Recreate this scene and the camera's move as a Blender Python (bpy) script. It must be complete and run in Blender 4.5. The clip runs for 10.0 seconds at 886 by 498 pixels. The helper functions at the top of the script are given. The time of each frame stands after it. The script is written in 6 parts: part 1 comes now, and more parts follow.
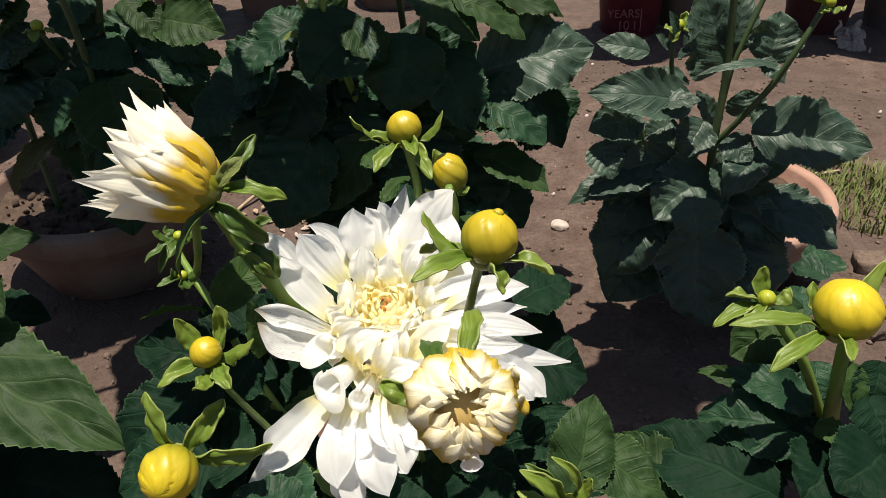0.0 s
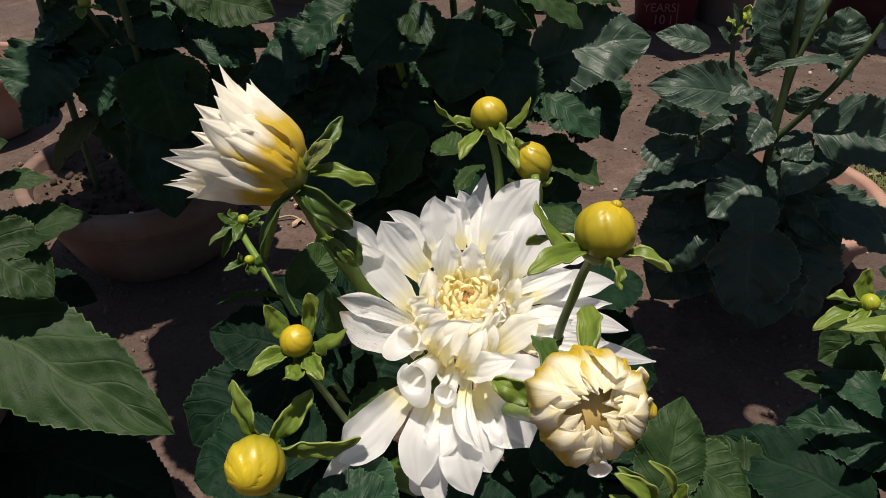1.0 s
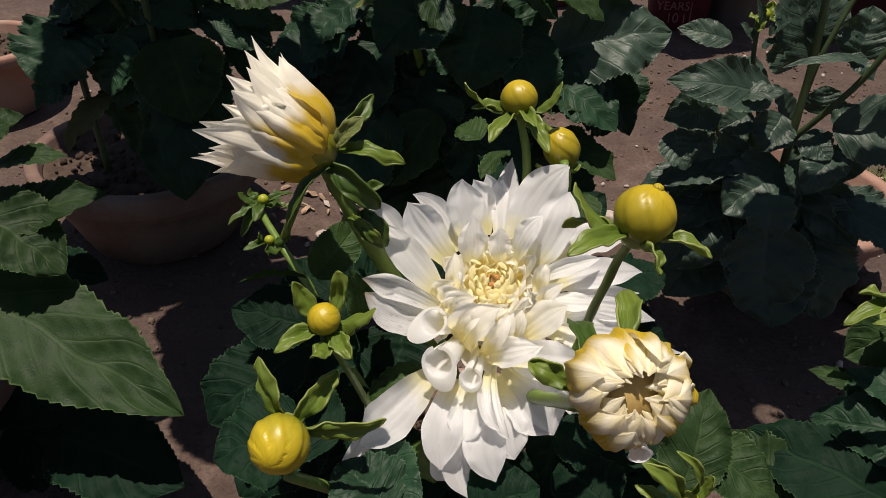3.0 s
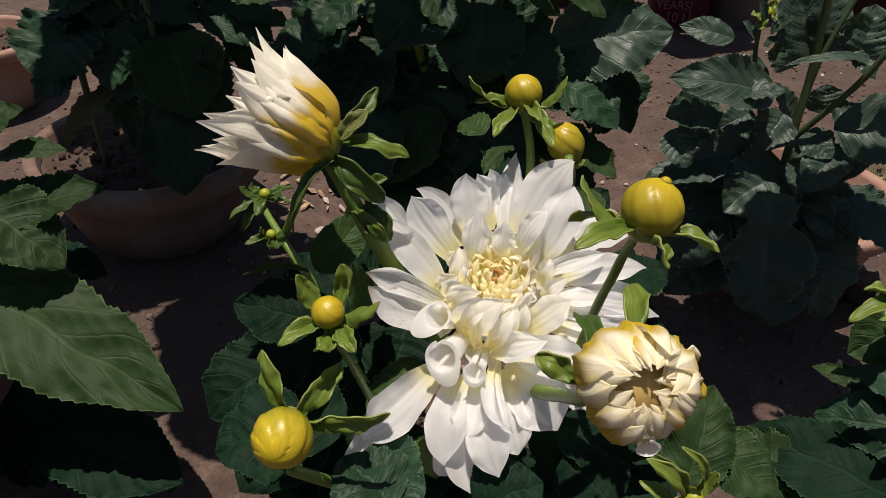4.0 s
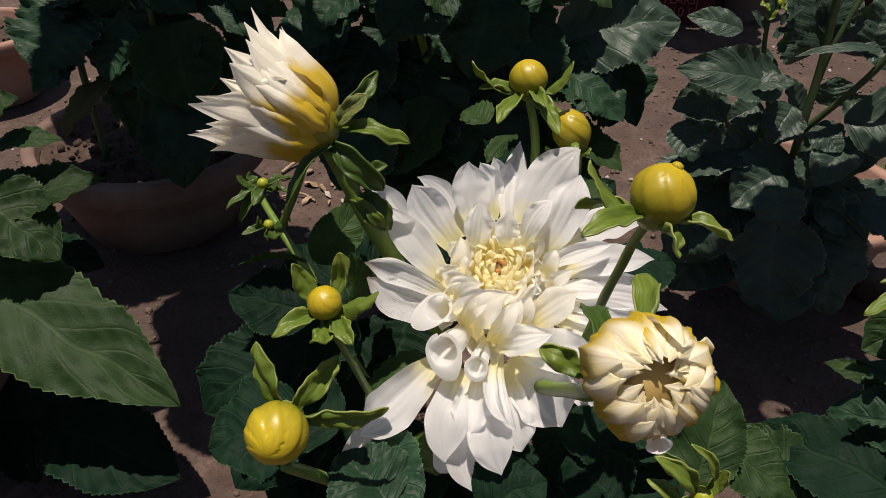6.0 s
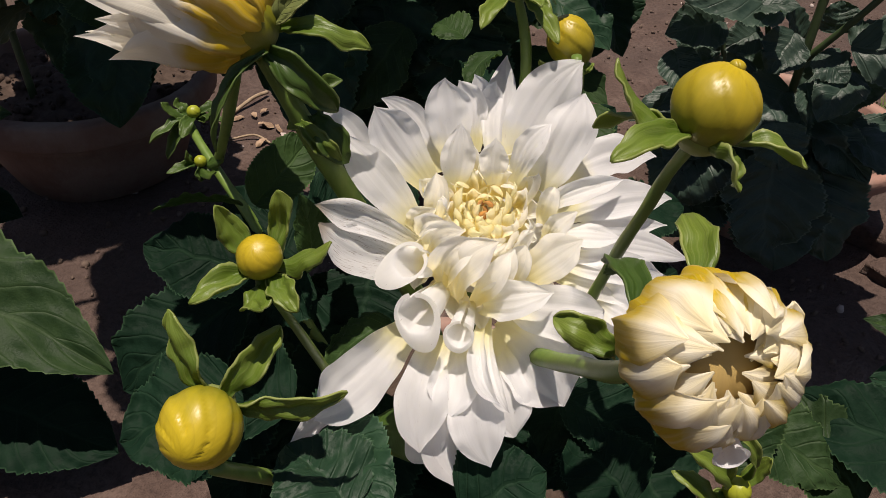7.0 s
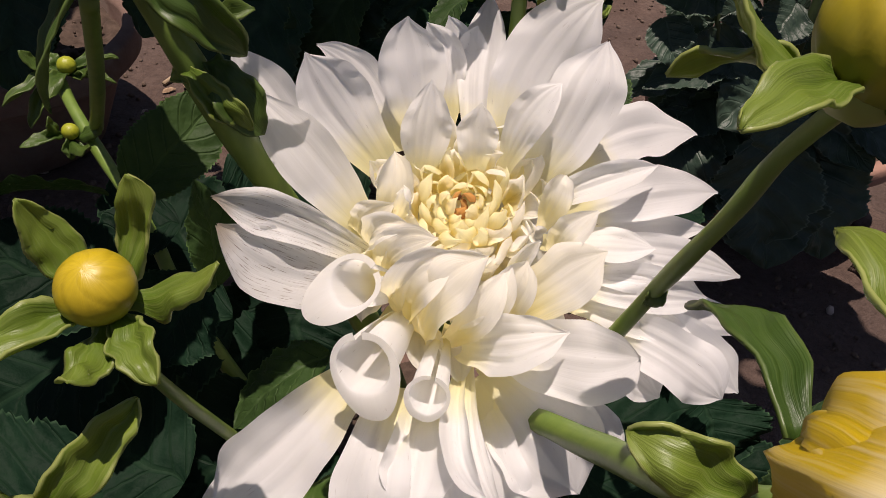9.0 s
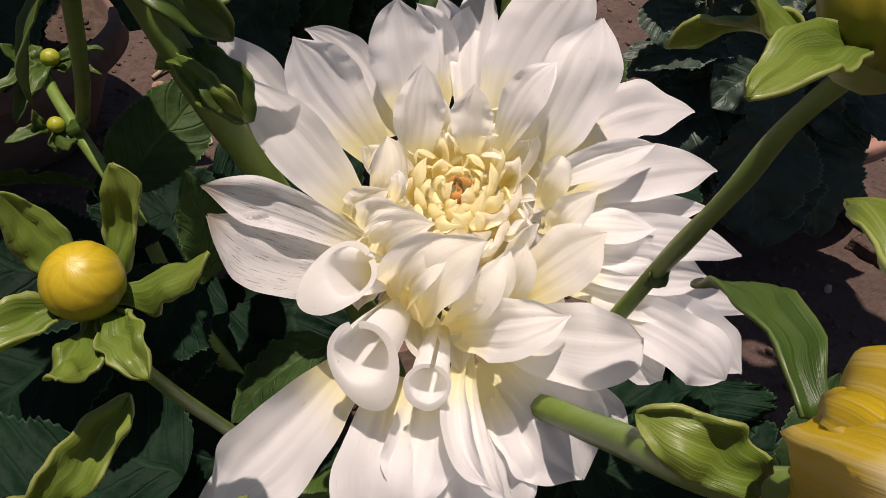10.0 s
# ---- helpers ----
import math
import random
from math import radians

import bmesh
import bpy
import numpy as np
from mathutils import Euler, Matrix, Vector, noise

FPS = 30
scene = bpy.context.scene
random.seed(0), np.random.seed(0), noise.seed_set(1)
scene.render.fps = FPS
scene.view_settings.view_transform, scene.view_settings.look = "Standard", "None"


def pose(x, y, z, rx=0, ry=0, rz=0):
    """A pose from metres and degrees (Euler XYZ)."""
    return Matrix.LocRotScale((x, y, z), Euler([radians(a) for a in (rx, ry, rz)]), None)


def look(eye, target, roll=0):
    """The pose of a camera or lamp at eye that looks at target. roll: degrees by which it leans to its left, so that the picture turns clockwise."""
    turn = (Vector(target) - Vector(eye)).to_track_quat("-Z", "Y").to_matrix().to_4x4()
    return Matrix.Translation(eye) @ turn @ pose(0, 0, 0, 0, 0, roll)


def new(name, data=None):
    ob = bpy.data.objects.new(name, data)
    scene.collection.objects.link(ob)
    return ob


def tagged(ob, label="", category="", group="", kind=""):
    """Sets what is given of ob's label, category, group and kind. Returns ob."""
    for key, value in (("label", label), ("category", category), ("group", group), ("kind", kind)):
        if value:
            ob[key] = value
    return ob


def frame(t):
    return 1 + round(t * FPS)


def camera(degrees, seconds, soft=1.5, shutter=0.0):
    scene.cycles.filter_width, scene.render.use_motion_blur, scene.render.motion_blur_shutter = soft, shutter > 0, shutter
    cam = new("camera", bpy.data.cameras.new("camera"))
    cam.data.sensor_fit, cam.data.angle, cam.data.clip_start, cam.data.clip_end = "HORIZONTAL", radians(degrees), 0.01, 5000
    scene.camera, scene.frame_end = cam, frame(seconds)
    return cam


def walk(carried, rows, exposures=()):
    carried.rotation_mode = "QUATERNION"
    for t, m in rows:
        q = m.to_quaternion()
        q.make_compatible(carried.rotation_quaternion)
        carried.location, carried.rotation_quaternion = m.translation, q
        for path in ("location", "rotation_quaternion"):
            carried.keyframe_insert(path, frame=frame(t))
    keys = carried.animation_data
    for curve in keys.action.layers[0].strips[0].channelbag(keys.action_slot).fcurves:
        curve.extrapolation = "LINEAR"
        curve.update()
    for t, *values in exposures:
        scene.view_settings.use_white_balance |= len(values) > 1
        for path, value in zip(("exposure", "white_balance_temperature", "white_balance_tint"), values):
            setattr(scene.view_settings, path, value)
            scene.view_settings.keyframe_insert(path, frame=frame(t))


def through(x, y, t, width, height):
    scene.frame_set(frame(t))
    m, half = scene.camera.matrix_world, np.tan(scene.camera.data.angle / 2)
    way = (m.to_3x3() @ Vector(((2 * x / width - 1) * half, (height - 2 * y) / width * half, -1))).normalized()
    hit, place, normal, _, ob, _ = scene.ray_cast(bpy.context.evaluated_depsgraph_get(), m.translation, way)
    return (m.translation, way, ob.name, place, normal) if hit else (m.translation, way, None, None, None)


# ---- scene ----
cam = camera(60.0, 10.0, 0.7)
PATH = [
    (0, (0.049, 0.048, 0.742), (-0.036, 1.723, -0.347), -1.9),
    (0.5, (0.021, 0.057, 0.738), (-0.070, 1.725, -0.362), -1.2),
    (1, (0.000, 0.060, 0.733), (-0.111, 1.722, -0.374), -0.7),
    (1.5, (-0.007, 0.063, 0.726), (-0.105, 1.722, -0.386), 0.3),
    (2, (-0.016, 0.060, 0.721), (-0.123, 1.716, -0.396), 0.7),
    (2.5, (-0.016, 0.060, 0.723), (-0.126, 1.716, -0.393), 0.9),
    (4, (-0.021, 0.060, 0.719), (-0.123, 1.715, -0.399), 1.4),
    (4.5, (-0.022, 0.061, 0.715), (-0.122, 1.715, -0.405), 2.0),
    (5, (-0.022, 0.061, 0.715), (-0.123, 1.712, -0.410), 1.9),
    (5.2, (-0.019, 0.065, 0.713), (-0.121, 1.715, -0.411), 1.8),
    (6.3, (-0.023, 0.074, 0.700), (-0.133, 1.724, -0.424), 1.4),
    (6.5, (-0.027, 0.107, 0.679), (-0.068, 1.728, -0.491), 3.2),
    (7, (-0.028, 0.142, 0.652), (-0.041, 1.719, -0.578), 2.9),
    (7.5, (-0.034, 0.175, 0.632), (-0.008, 1.743, -0.610), 3.4),
    (8, (-0.032, 0.195, 0.613), (0.010, 1.742, -0.655), 4.2),
    (8.5, (-0.031, 0.227, 0.598), (0.078, 1.787, -0.649), 6.0),
    (9, (-0.032, 0.237, 0.590), (0.081, 1.790, -0.665), 6.3),
    (9.5, (-0.032, 0.241, 0.587), (0.101, 1.783, -0.679), 6.5),
    (10, (-0.032, 0.240, 0.586), (0.094, 1.775, -0.690), 5.2),
]
# settings
SUN, SKY = 4.1, 0.038
EXPOSURE = [(0, 1.12, 6600, 8), (0.5, 1.04, 6600, 9), (1.0, 0.70, 6600, 12), (1.5, 0.58, 6600, 13), (2.7, 0.50, 6600, 15), (5.2, 0.48, 6600, 15), (6.5, 0.47, 6600, 16), (7.5, 0.52, 6650, 19), (10, 0.49, 6800, 24)]
walk(cam, [(t, look(eye, target, roll)) for t, eye, target, roll in PATH], EXPOSURE)

# ---- world, sun ----
SUN_DIR = Vector((-0.04, -0.05, 0.995)).normalized()   # towards the sun: almost overhead
world = bpy.data.worlds.new("sky")
scene.world = world
world.use_nodes = True
wn = world.node_tree.nodes
sky = wn.new("ShaderNodeTexSky")
sky.sky_type = 'NISHITA'
sky.sun_disc = False
sky.sun_elevation = math.asin(SUN_DIR.z)
sky.sun_rotation = math.atan2(SUN_DIR.x, SUN_DIR.y)
world.node_tree.links.new(sky.outputs[0], wn["Background"].inputs[0])
wn["Background"].inputs[1].default_value = SKY
sun_data = bpy.data.lights.new("sun", 'SUN')
sun_data.energy, sun_data.angle, sun_data.color = SUN, radians(0.6), (1.0, 0.925, 0.80)
sun = new("sun", sun_data)
sun.matrix_world = look(SUN_DIR * 10, (0, 0, 0))


# ---- materials ----
class Nodes:
    """Short hand for a node material."""

    def __init__(self, name):
        self.mat = bpy.data.materials.new(name)
        self.mat.use_nodes = True
        self.t = self.mat.node_tree
        self.b = self.t.nodes["Principled BSDF"]

    def add(self, kind, **props):
        n = self.t.nodes.new(kind)
        for k, v in props.items():
            if k == "op":
                n.operation = v
            elif k == "blend":
                n.blend_type = v
            elif k == "bands":
                n.bands_direction = v
        return n

    def link(self, a, b):
        self.t.links.new(a, b)

    def coord(self, scale, object_space=True):
        c = self.add("ShaderNodeTexCoord")
        m = self.add("ShaderNodeMapping")
        m.inputs["Scale"].default_value = scale if hasattr(scale, "__len__") else (scale,) * 3
        self.link(c.outputs["Object" if object_space else "UV"], m.inputs["Vector"])
        return m.outputs[0]

    def noise(self, vec, scale, detail=4.0, rough=0.55, distortion=0.0):
        n = self.add("ShaderNodeTexNoise")
        n.inputs["Scale"].default_value, n.inputs["Detail"].default_value = scale, detail
        n.inputs["Roughness"].default_value, n.inputs["Distortion"].default_value = rough, distortion
        if vec is not None:
            self.link(vec, n.inputs["Vector"])
        return n.outputs["Fac"]

    def ramp(self, fac, *stops):
        r = self.add("ShaderNodeValToRGB")
        e = r.color_ramp.elements
        while len(e) < len(stops):
            e.new(0.5)
        for el, (p, c) in zip(e, stops):
            el.position, el.color = p, (*c, 1) if len(c) == 3 else c
        self.link(fac, r.inputs[0])
        return r.outputs[0]

    def mix(self, fac, a, b, blend="MIX"):
        m = self.add("ShaderNodeMix")
        m.data_type, m.blend_type = 'RGBA', blend
        for v, i in ((fac, 0), (a, 6), (b, 7)):
            if isinstance(v, (int, float)):
                m.inputs[i].default_value = v
            elif isinstance(v, tuple):
                m.inputs[i].default_value = (*v, 1)
            else:
                self.link(v, m.inputs[i])
        return m.outputs[2]

    def math(self, op, a, b=0.0, c=0.0):
        m = self.add("ShaderNodeMath", op=op)
        for i, v in enumerate((a, b, c)):
            if isinstance(v, (int, float)):
                m.inputs[i].default_value = v
            else:
                self.link(v, m.inputs[i])
        return m.outputs[0]

    def uv(self):
        c = self.add("ShaderNodeTexCoord")
        s = self.add("ShaderNodeSeparateXYZ")
        self.link(c.outputs["UV"], s.inputs[0])
        return s.outputs[0], s.outputs[1]

    def rand(self):
        return self.add("ShaderNodeObjectInfo").outputs["Random"]

    def bump(self, height, strength, distance=0.001):
        b = self.add("ShaderNodeBump")
        b.inputs["Strength"].default_value, b.inputs["Distance"].default_value = strength, distance
        self.link(height, b.inputs["Height"])
        self.link(b.outputs[0], self.b.inputs["Normal"])
        return b.outputs[0]

    def finish(self, color, rough=0.5, spec=0.5, glow_through=0.0, through_color=None, normal=None):
        if isinstance(color, tuple):
            self.b.inputs["Base Color"].default_value = (*color, 1)
        else:
            self.link(color, self.b.inputs["Base Color"])
        if isinstance(rough, (int, float)):
            self.b.inputs["Roughness"].default_value = rough
        else:
            self.link(rough, self.b.inputs["Roughness"])
        self.b.inputs["Specular IOR Level"].default_value = spec
        if glow_through:
            tr = self.add("ShaderNodeBsdfTranslucent")
            src = through_color if through_color is not None else color
            if isinstance(src, tuple):
                tr.inputs[0].default_value = (*src, 1)
            else:
                self.link(src, tr.inputs[0])
            if normal is not None:
                self.link(normal, tr.inputs["Normal"])
            mx = self.add("ShaderNodeMixShader")
            mx.inputs[0].default_value = glow_through
            self.link(self.b.outputs[0], mx.inputs[1])
            self.link(tr.outputs[0], mx.inputs[2])
            self.link(mx.outputs[0], self.t.nodes["Material Output"].inputs[0])
        return self.mat


def leaf_material(name, dark, light, vein, rough=0.52, through=0.12, veins=7.0, gloss=0.13):
    """Leaf blade: midrib and side veins along the blade, mottled between them."""
    n = Nodes(name)
    u, v = n.uv()
    a = n.math('ABSOLUTE', n.math('SUBTRACT', u, 0.5))              # 0 at the midrib, 0.5 at the margin
    side = n.math('FRACT', n.math('SUBTRACT', n.math('MULTIPLY', v, veins), n.math('MULTIPLY', a, 4.0)))
    side = n.math('ABSOLUTE', n.math('SUBTRACT', side, 0.5))        # 0 on a side vein
    rib = n.ramp(a, (0.0, (1, 1, 1)), (0.022, (0.5, 0.5, 0.5)), (0.035, (0, 0, 0)))
    line = n.ramp(side, (0.0, (0.8, 0.8, 0.8)), (0.05, (0.25, 0.25, 0.25)), (0.11, (0, 0, 0)))
    mask = n.mix(1.0, rib, line, "LIGHTEN")
    obj = n.coord(1.0)
    mott = n.noise(obj, 55.0, 5.0, 0.6)
    fine = n.noise(obj, 420.0, 3.0)
    col = n.mix(n.ramp(mott, (0.3, (0, 0, 0)), (0.7, (1, 1, 1))), dark, light)
    col = n.mix(n.math('MULTIPLY', n.rand(), 0.55), col, tuple(0.55 * c for c in dark))
    col = n.mix(n.math('MULTIPLY', mask, 0.24), col, vein)
    rim = n.ramp(a, (0.478, (0, 0, 0)), (0.492, (1, 1, 1)))
    col = n.mix(n.math('MULTIPLY', rim, 0.55), col, tuple(1.3 * c for c in vein))
    h = n.math('ADD', n.math('MULTIPLY', fine, 0.45), n.math('MULTIPLY', n.math('SUBTRACT', 1.0, mask), 0.8))
    nrm = n.bump(h, 0.55, 0.0016)
    r = n.ramp(mott, (0.2, (rough - 0.08,) * 3), (0.8, (rough + 0.14,) * 3))
    return n.finish(col, r, gloss, through, (light[0] * 2.2, light[1] * 2.6, light[2] * 0.9), nrm)


def sepal_material(name, dark, light, line, rough=0.38, through=0.3):
    """Bract: fine lines along its length, paler towards the tip."""
    n = Nodes(name)
    u, v = n.uv()
    streak = n.noise(n.coord((26, 1.0, 1), False), 1.0, 3.0, 0.6)
    mott = n.noise(n.coord(1.0), 120.0, 3.0)
    col = n.mix(n.ramp(v, (0.1, (0, 0, 0)), (0.85, (1, 1, 1))), dark, light)
    col = n.mix(n.math('MULTIPLY', mott, 0.5), col, tuple(0.6 * c for c in dark))
    col = n.mix(n.ramp(streak, (0.46, (0, 0, 0)), (0.75, (0.26,) * 3)), col, line)
    rim = n.math('ABSOLUTE', n.math('SUBTRACT', u, 0.5))
    col = n.mix(n.ramp(rim, (0.44, (0, 0, 0)), (0.485, (0.5,) * 3)), col, line)
    col = n.mix(n.math('MULTIPLY', n.rand(), 0.35), col, dark)
    nrm = n.bump(streak, 0.35, 0.0007)
    return n.finish(col, rough, 0.4, through, (light[0] * 1.6, light[1] * 1.6, light[2]), nrm)


def petal_material(name, body, base, base_end, through=0.3, tip=None, brown=0.0, lines=1.0, sharp=False):
    """White ray floret: yellow towards its foot, fine lines along its length, a few brown scars."""
    n = Nodes(name)
    u, v = n.uv()
    obj = n.coord(1.0)
    soft = n.noise(obj, 60.0, 3.0)
    vv = n.math('ADD', v, n.math('MULTIPLY', n.math('SUBTRACT', soft, 0.5), 0.25))
    if sharp:
        vv = n.math('SUBTRACT', vv, n.math('MULTIPLY', n.math('ABSOLUTE', n.math('SUBTRACT', u, 0.5)), 0.34))
        vv = n.math('ADD', vv, n.math('MULTIPLY', n.math('SUBTRACT', n.rand(), 0.5), 0.26))
        foot = n.ramp(vv, (base_end * 0.72, (1, 1, 1)), (base_end * 0.86, (0.55,) * 3), (base_end, (0, 0, 0)))
    else:
        foot = n.ramp(vv, (base_end * 0.4, (1, 1, 1)), (base_end * 0.7, (0.45, 0.45, 0.45)), (base_end, (0, 0, 0)))
    col = n.mix(foot, body, base)
    if tip:
        col = n.mix(n.ramp(vv, (0.82, (0, 0, 0)), (1.0, (1, 1, 1))), col, tip)
    wave = n.noise(n.coord((26, 1.0, 1), False), 1.0, 2.0, 0.5)
    col = n.mix(n.ramp(wave, (0.30, (0.22 * lines,) * 3), (0.50, (0, 0, 0))), col, tuple(c * 0.80 for c in body))
    if brown:
        spots = n.ramp(n.noise(n.coord((60, 9, 1), False), 1.0, 2.0, 0.5), (0.70 if brown < 1 else 0.60, (0, 0, 0)), (0.78 if brown < 1 else 0.70, (brown,) * 3))
        col = n.mix(spots, col, (0.20, 0.12, 0.08))
    nrm = n.bump(wave, 0.16 * lines, 0.0010)
    return n.finish(col, 0.5, 0.3, through, n.mix(0.5, col, (0.97, 0.97, 0.96)), nrm)


def bud_material(name, top, low, low_end=0.45, lobes=6):
    """Closed bud: glossy scales, green at the foot."""
    n = Nodes(name)
    u, v = n.uv()
    obj = n.coord(1.0)
    m = n.noise(obj, 90.0, 4.0)
    vv = n.math('ADD', v, n.math('MULTIPLY', n.math('SUBTRACT', m, 0.5), 0.35))
    col = n.ramp(vv, (0.05, low), (low_end, top), (0.97, tuple(min(1, c * 1.15) for c in top)))
    streak = n.noise(n.coord((46, 2, 1), False), 1.0, 3.0)
    col = n.mix(n.ramp(streak, (0.4, (0.10,) * 3), (0.65, (0, 0, 0))), col, tuple(c * 0.7 for c in low))
    seam = n.math('FRACT', n.math('ADD', n.math('MULTIPLY', u, lobes), n.math('MULTIPLY', n.math('MULTIPLY', v, v), 0.35 * lobes)))
    col = n.mix(n.ramp(seam, (0.0, (0.20,) * 3), (0.05, (0.14,) * 3), (0.25, (0, 0, 0)), (0.95, (0, 0, 0)), (1.0, (0.16,) * 3)), col, tuple(0.45 * c for c in top))
    n.bump(n.math('ADD', n.math('MULTIPLY', streak, 0.5), n.noise(obj, 160.0, 3.0)), 0.20, 0.0008)
    return n.finish(col, n.ramp(m, (0.3, (0.34,) * 3), (0.7, (0.52,) * 3)), 0.4, 0.0)


def stem_material(name, a, b):
    n = Nodes(name)
    m = n.noise(n.coord((1, 1, 0.35)), 160.0, 4.0)
    big = n.noise(n.coord(1.0), 22.0, 3.0)
    col = n.mix(n.ramp(m, (0.3, (0, 0, 0)), (0.7, (1, 1, 1))), a, b)
    col = n.mix(n.math('MULTIPLY', big, 0.5), col, tuple(0.6 * c for c in a))
    n.bump(m, 0.3, 0.0006)
    return n.finish(col, 0.42, 0.4)


M_LEAF = leaf_material("leaf_green", (0.020, 0.044, 0.012), (0.038, 0.074, 0.019), (0.075, 0.130, 0.042))
# blue-green darkened almost to black: shade of inner leaves put into the colour
M_LEAF_BLUE_SHADED = leaf_material("leaf_blue_green_shaded", (0.0042, 0.0150, 0.0080), (0.0085, 0.0260, 0.0135), (0.026, 0.056, 0.028), 0.58, 0.08, gloss=0.06)
# deep green, with the half-shade on these leaves darkened into the colour
M_LEAF_DEEP_SHADED = leaf_material("leaf_deep_green_shaded", (0.0095, 0.030, 0.0150), (0.021, 0.054, 0.0265), (0.045, 0.090, 0.046), 0.48, 0.08, gloss=0.17)
M_LEAF_DULL = leaf_material("leaf_dull_green", (0.014, 0.033, 0.011), (0.029, 0.056, 0.018), (0.070, 0.110, 0.042))
M_LEAF_GREY = leaf_material("leaf_grey_green", (0.024, 0.046, 0.033), (0.047, 0.078, 0.054), (0.105, 0.145, 0.105), 0.44, gloss=0.32)
M_LEAF_YELLOW = leaf_material("leaf_yellowing", (0.075, 0.10, 0.03), (0.17, 0.19, 0.06), (0.24, 0.25, 0.10), 0.5)
M_LEAF_DRY = leaf_material("leaf_withered", (0.055, 0.055, 0.022), (0.11, 0.105, 0.045), (0.18, 0.15, 0.07), 0.7, 0.08)
M_SEPAL = sepal_material("sepal_green", (0.078, 0.140, 0.014), (0.205, 0.270, 0.040), (0.46, 0.48, 0.18))
M_SEPAL_DARK = sepal_material("bract_dark", (0.040, 0.085, 0.014), (0.085, 0.140, 0.024), (0.18, 0.24, 0.07))
M_STEM = stem_material("stem_green", (0.095, 0.165, 0.026), (0.16, 0.235, 0.045))
M_STEM_DARK = stem_material("stem_dark", (0.035, 0.060, 0.022), (0.065, 0.10, 0.035))
M_PETAL = petal_material("petal_white", (0.93, 0.93, 0.93), (0.94, 0.87, 0.46), 0.34, 0.62, None, 0.6, 0.6)
M_PETAL_WORN = petal_material("petal_worn_tip", (0.89, 0.89, 0.885), (0.90, 0.85, 0.55), 0.35, 0.60, (0.46, 0.37, 0.27), 1.0, 1.6)
M_PETAL_IN = petal_material("petal_cream", (0.94, 0.92, 0.86), (0.94, 0.82, 0.30), 0.60, 0.66)
M_PETAL_HEART = petal_material("petal_heart", (0.95, 0.91, 0.60), (0.94, 0.79, 0.22), 0.7, 0.66)
M_PETAL_ORANGE = petal_material("petal_heart_orange", (0.50, 0.25, 0.07), (0.34, 0.13, 0.03), 0.9, 0.15)
M_BROWN = petal_material("brown_heart", (0.40, 0.28, 0.10), (0.32, 0.21, 0.06), 0.9, 0.05)
M_PETAL_BLOOM = petal_material("petal_half_open", (0.90, 0.86, 0.74), (0.62, 0.43, 0.012), 0.56, 0.42, None, 0.3, 1.1, True)
M_PETAL_GLOBE = petal_material("petal_opening_globe", (0.92, 0.87, 0.72), (0.56, 0.40, 0.006), 0.86, 0.40, (0.87, 0.77, 0.48), 0.3, 1.3, True)
M_BUD = bud_material("bud_yellow", (0.39, 0.285, 0.009), (0.065, 0.100, 0.010), 0.78)
M_BUD_WIDE = bud_material("bud_golden", (0.45, 0.335, 0.012), (0.08, 0.12, 0.012), 0.70, 8)
M_BUD_GREEN = bud_material("bud_green", (0.25, 0.27, 0.016), (0.08, 0.13, 0.016))


def ground_material():
    n = Nodes("packed_earth")
    obj = n.coord(1.0)
    big = n.noise(obj, 2.6, 5.0, 0.6)
    mid = n.noise(obj, 16.0, 6.0, 0.65, 0.3)
    fine = n.noise(obj, 130.0, 5.0, 0.7)
    col = n.ramp(mid, (0.25, (0.060, 0.037, 0.029)), (0.5, (0.115, 0.076, 0.061)), (0.75, (0.185, 0.130, 0.106)))
    col = n.mix(n.ramp(big, (0.42, (0, 0, 0)), (0.6, (0.75,) * 3)), col, (0.085, 0.058, 0.048))
    col = n.mix(n.ramp(fine, (0.35, (0.55,) * 3), (0.55, (0, 0, 0))), col, (0.045, 0.029, 0.024))
    h = n.math('ADD', n.math('MULTIPLY', mid, 1.0), n.math('MULTIPLY', fine, 0.35))
    n.bump(h, 1.0, 0.02)
    return n.finish(col, n.ramp(big, (0.4, (0.9,) * 3), (0.65, (0.6,) * 3)), 0.25)


def clay_material(name, a, b, stain):
    n = Nodes(name)
    obj = n.coord(1.0)
    m = n.noise(obj, 14.0, 6.0, 0.65)
    f = n.noise(obj, 220.0, 4.0)
    col = n.mix(n.ramp(m, (0.3, (0, 0, 0)), (0.7, (1, 1, 1))), a, b)
    col = n.mix(n.ramp(n.noise(obj, 5.0, 5.0, 0.7), (0.5, (0, 0, 0)), (0.62, (0.7,) * 3)), col, stain)
    n.bump(n.math('ADD', m, n.math('MULTIPLY', f, 0.5)), 0.5, 0.003)
    return n.finish(col, 0.85, 0.2)


def plain_material(name, a, b, rough=0.8, scale=30.0, bump=0.5):
    n = Nodes(name)
    m = n.noise(n.coord(1.0), scale, 5.0, 0.65)
    n.bump(m, bump, 0.004)
    return n.finish(n.mix(n.ramp(m, (0.3, (0, 0, 0)), (0.7, (1, 1, 1))), a, b), rough, 0.25)


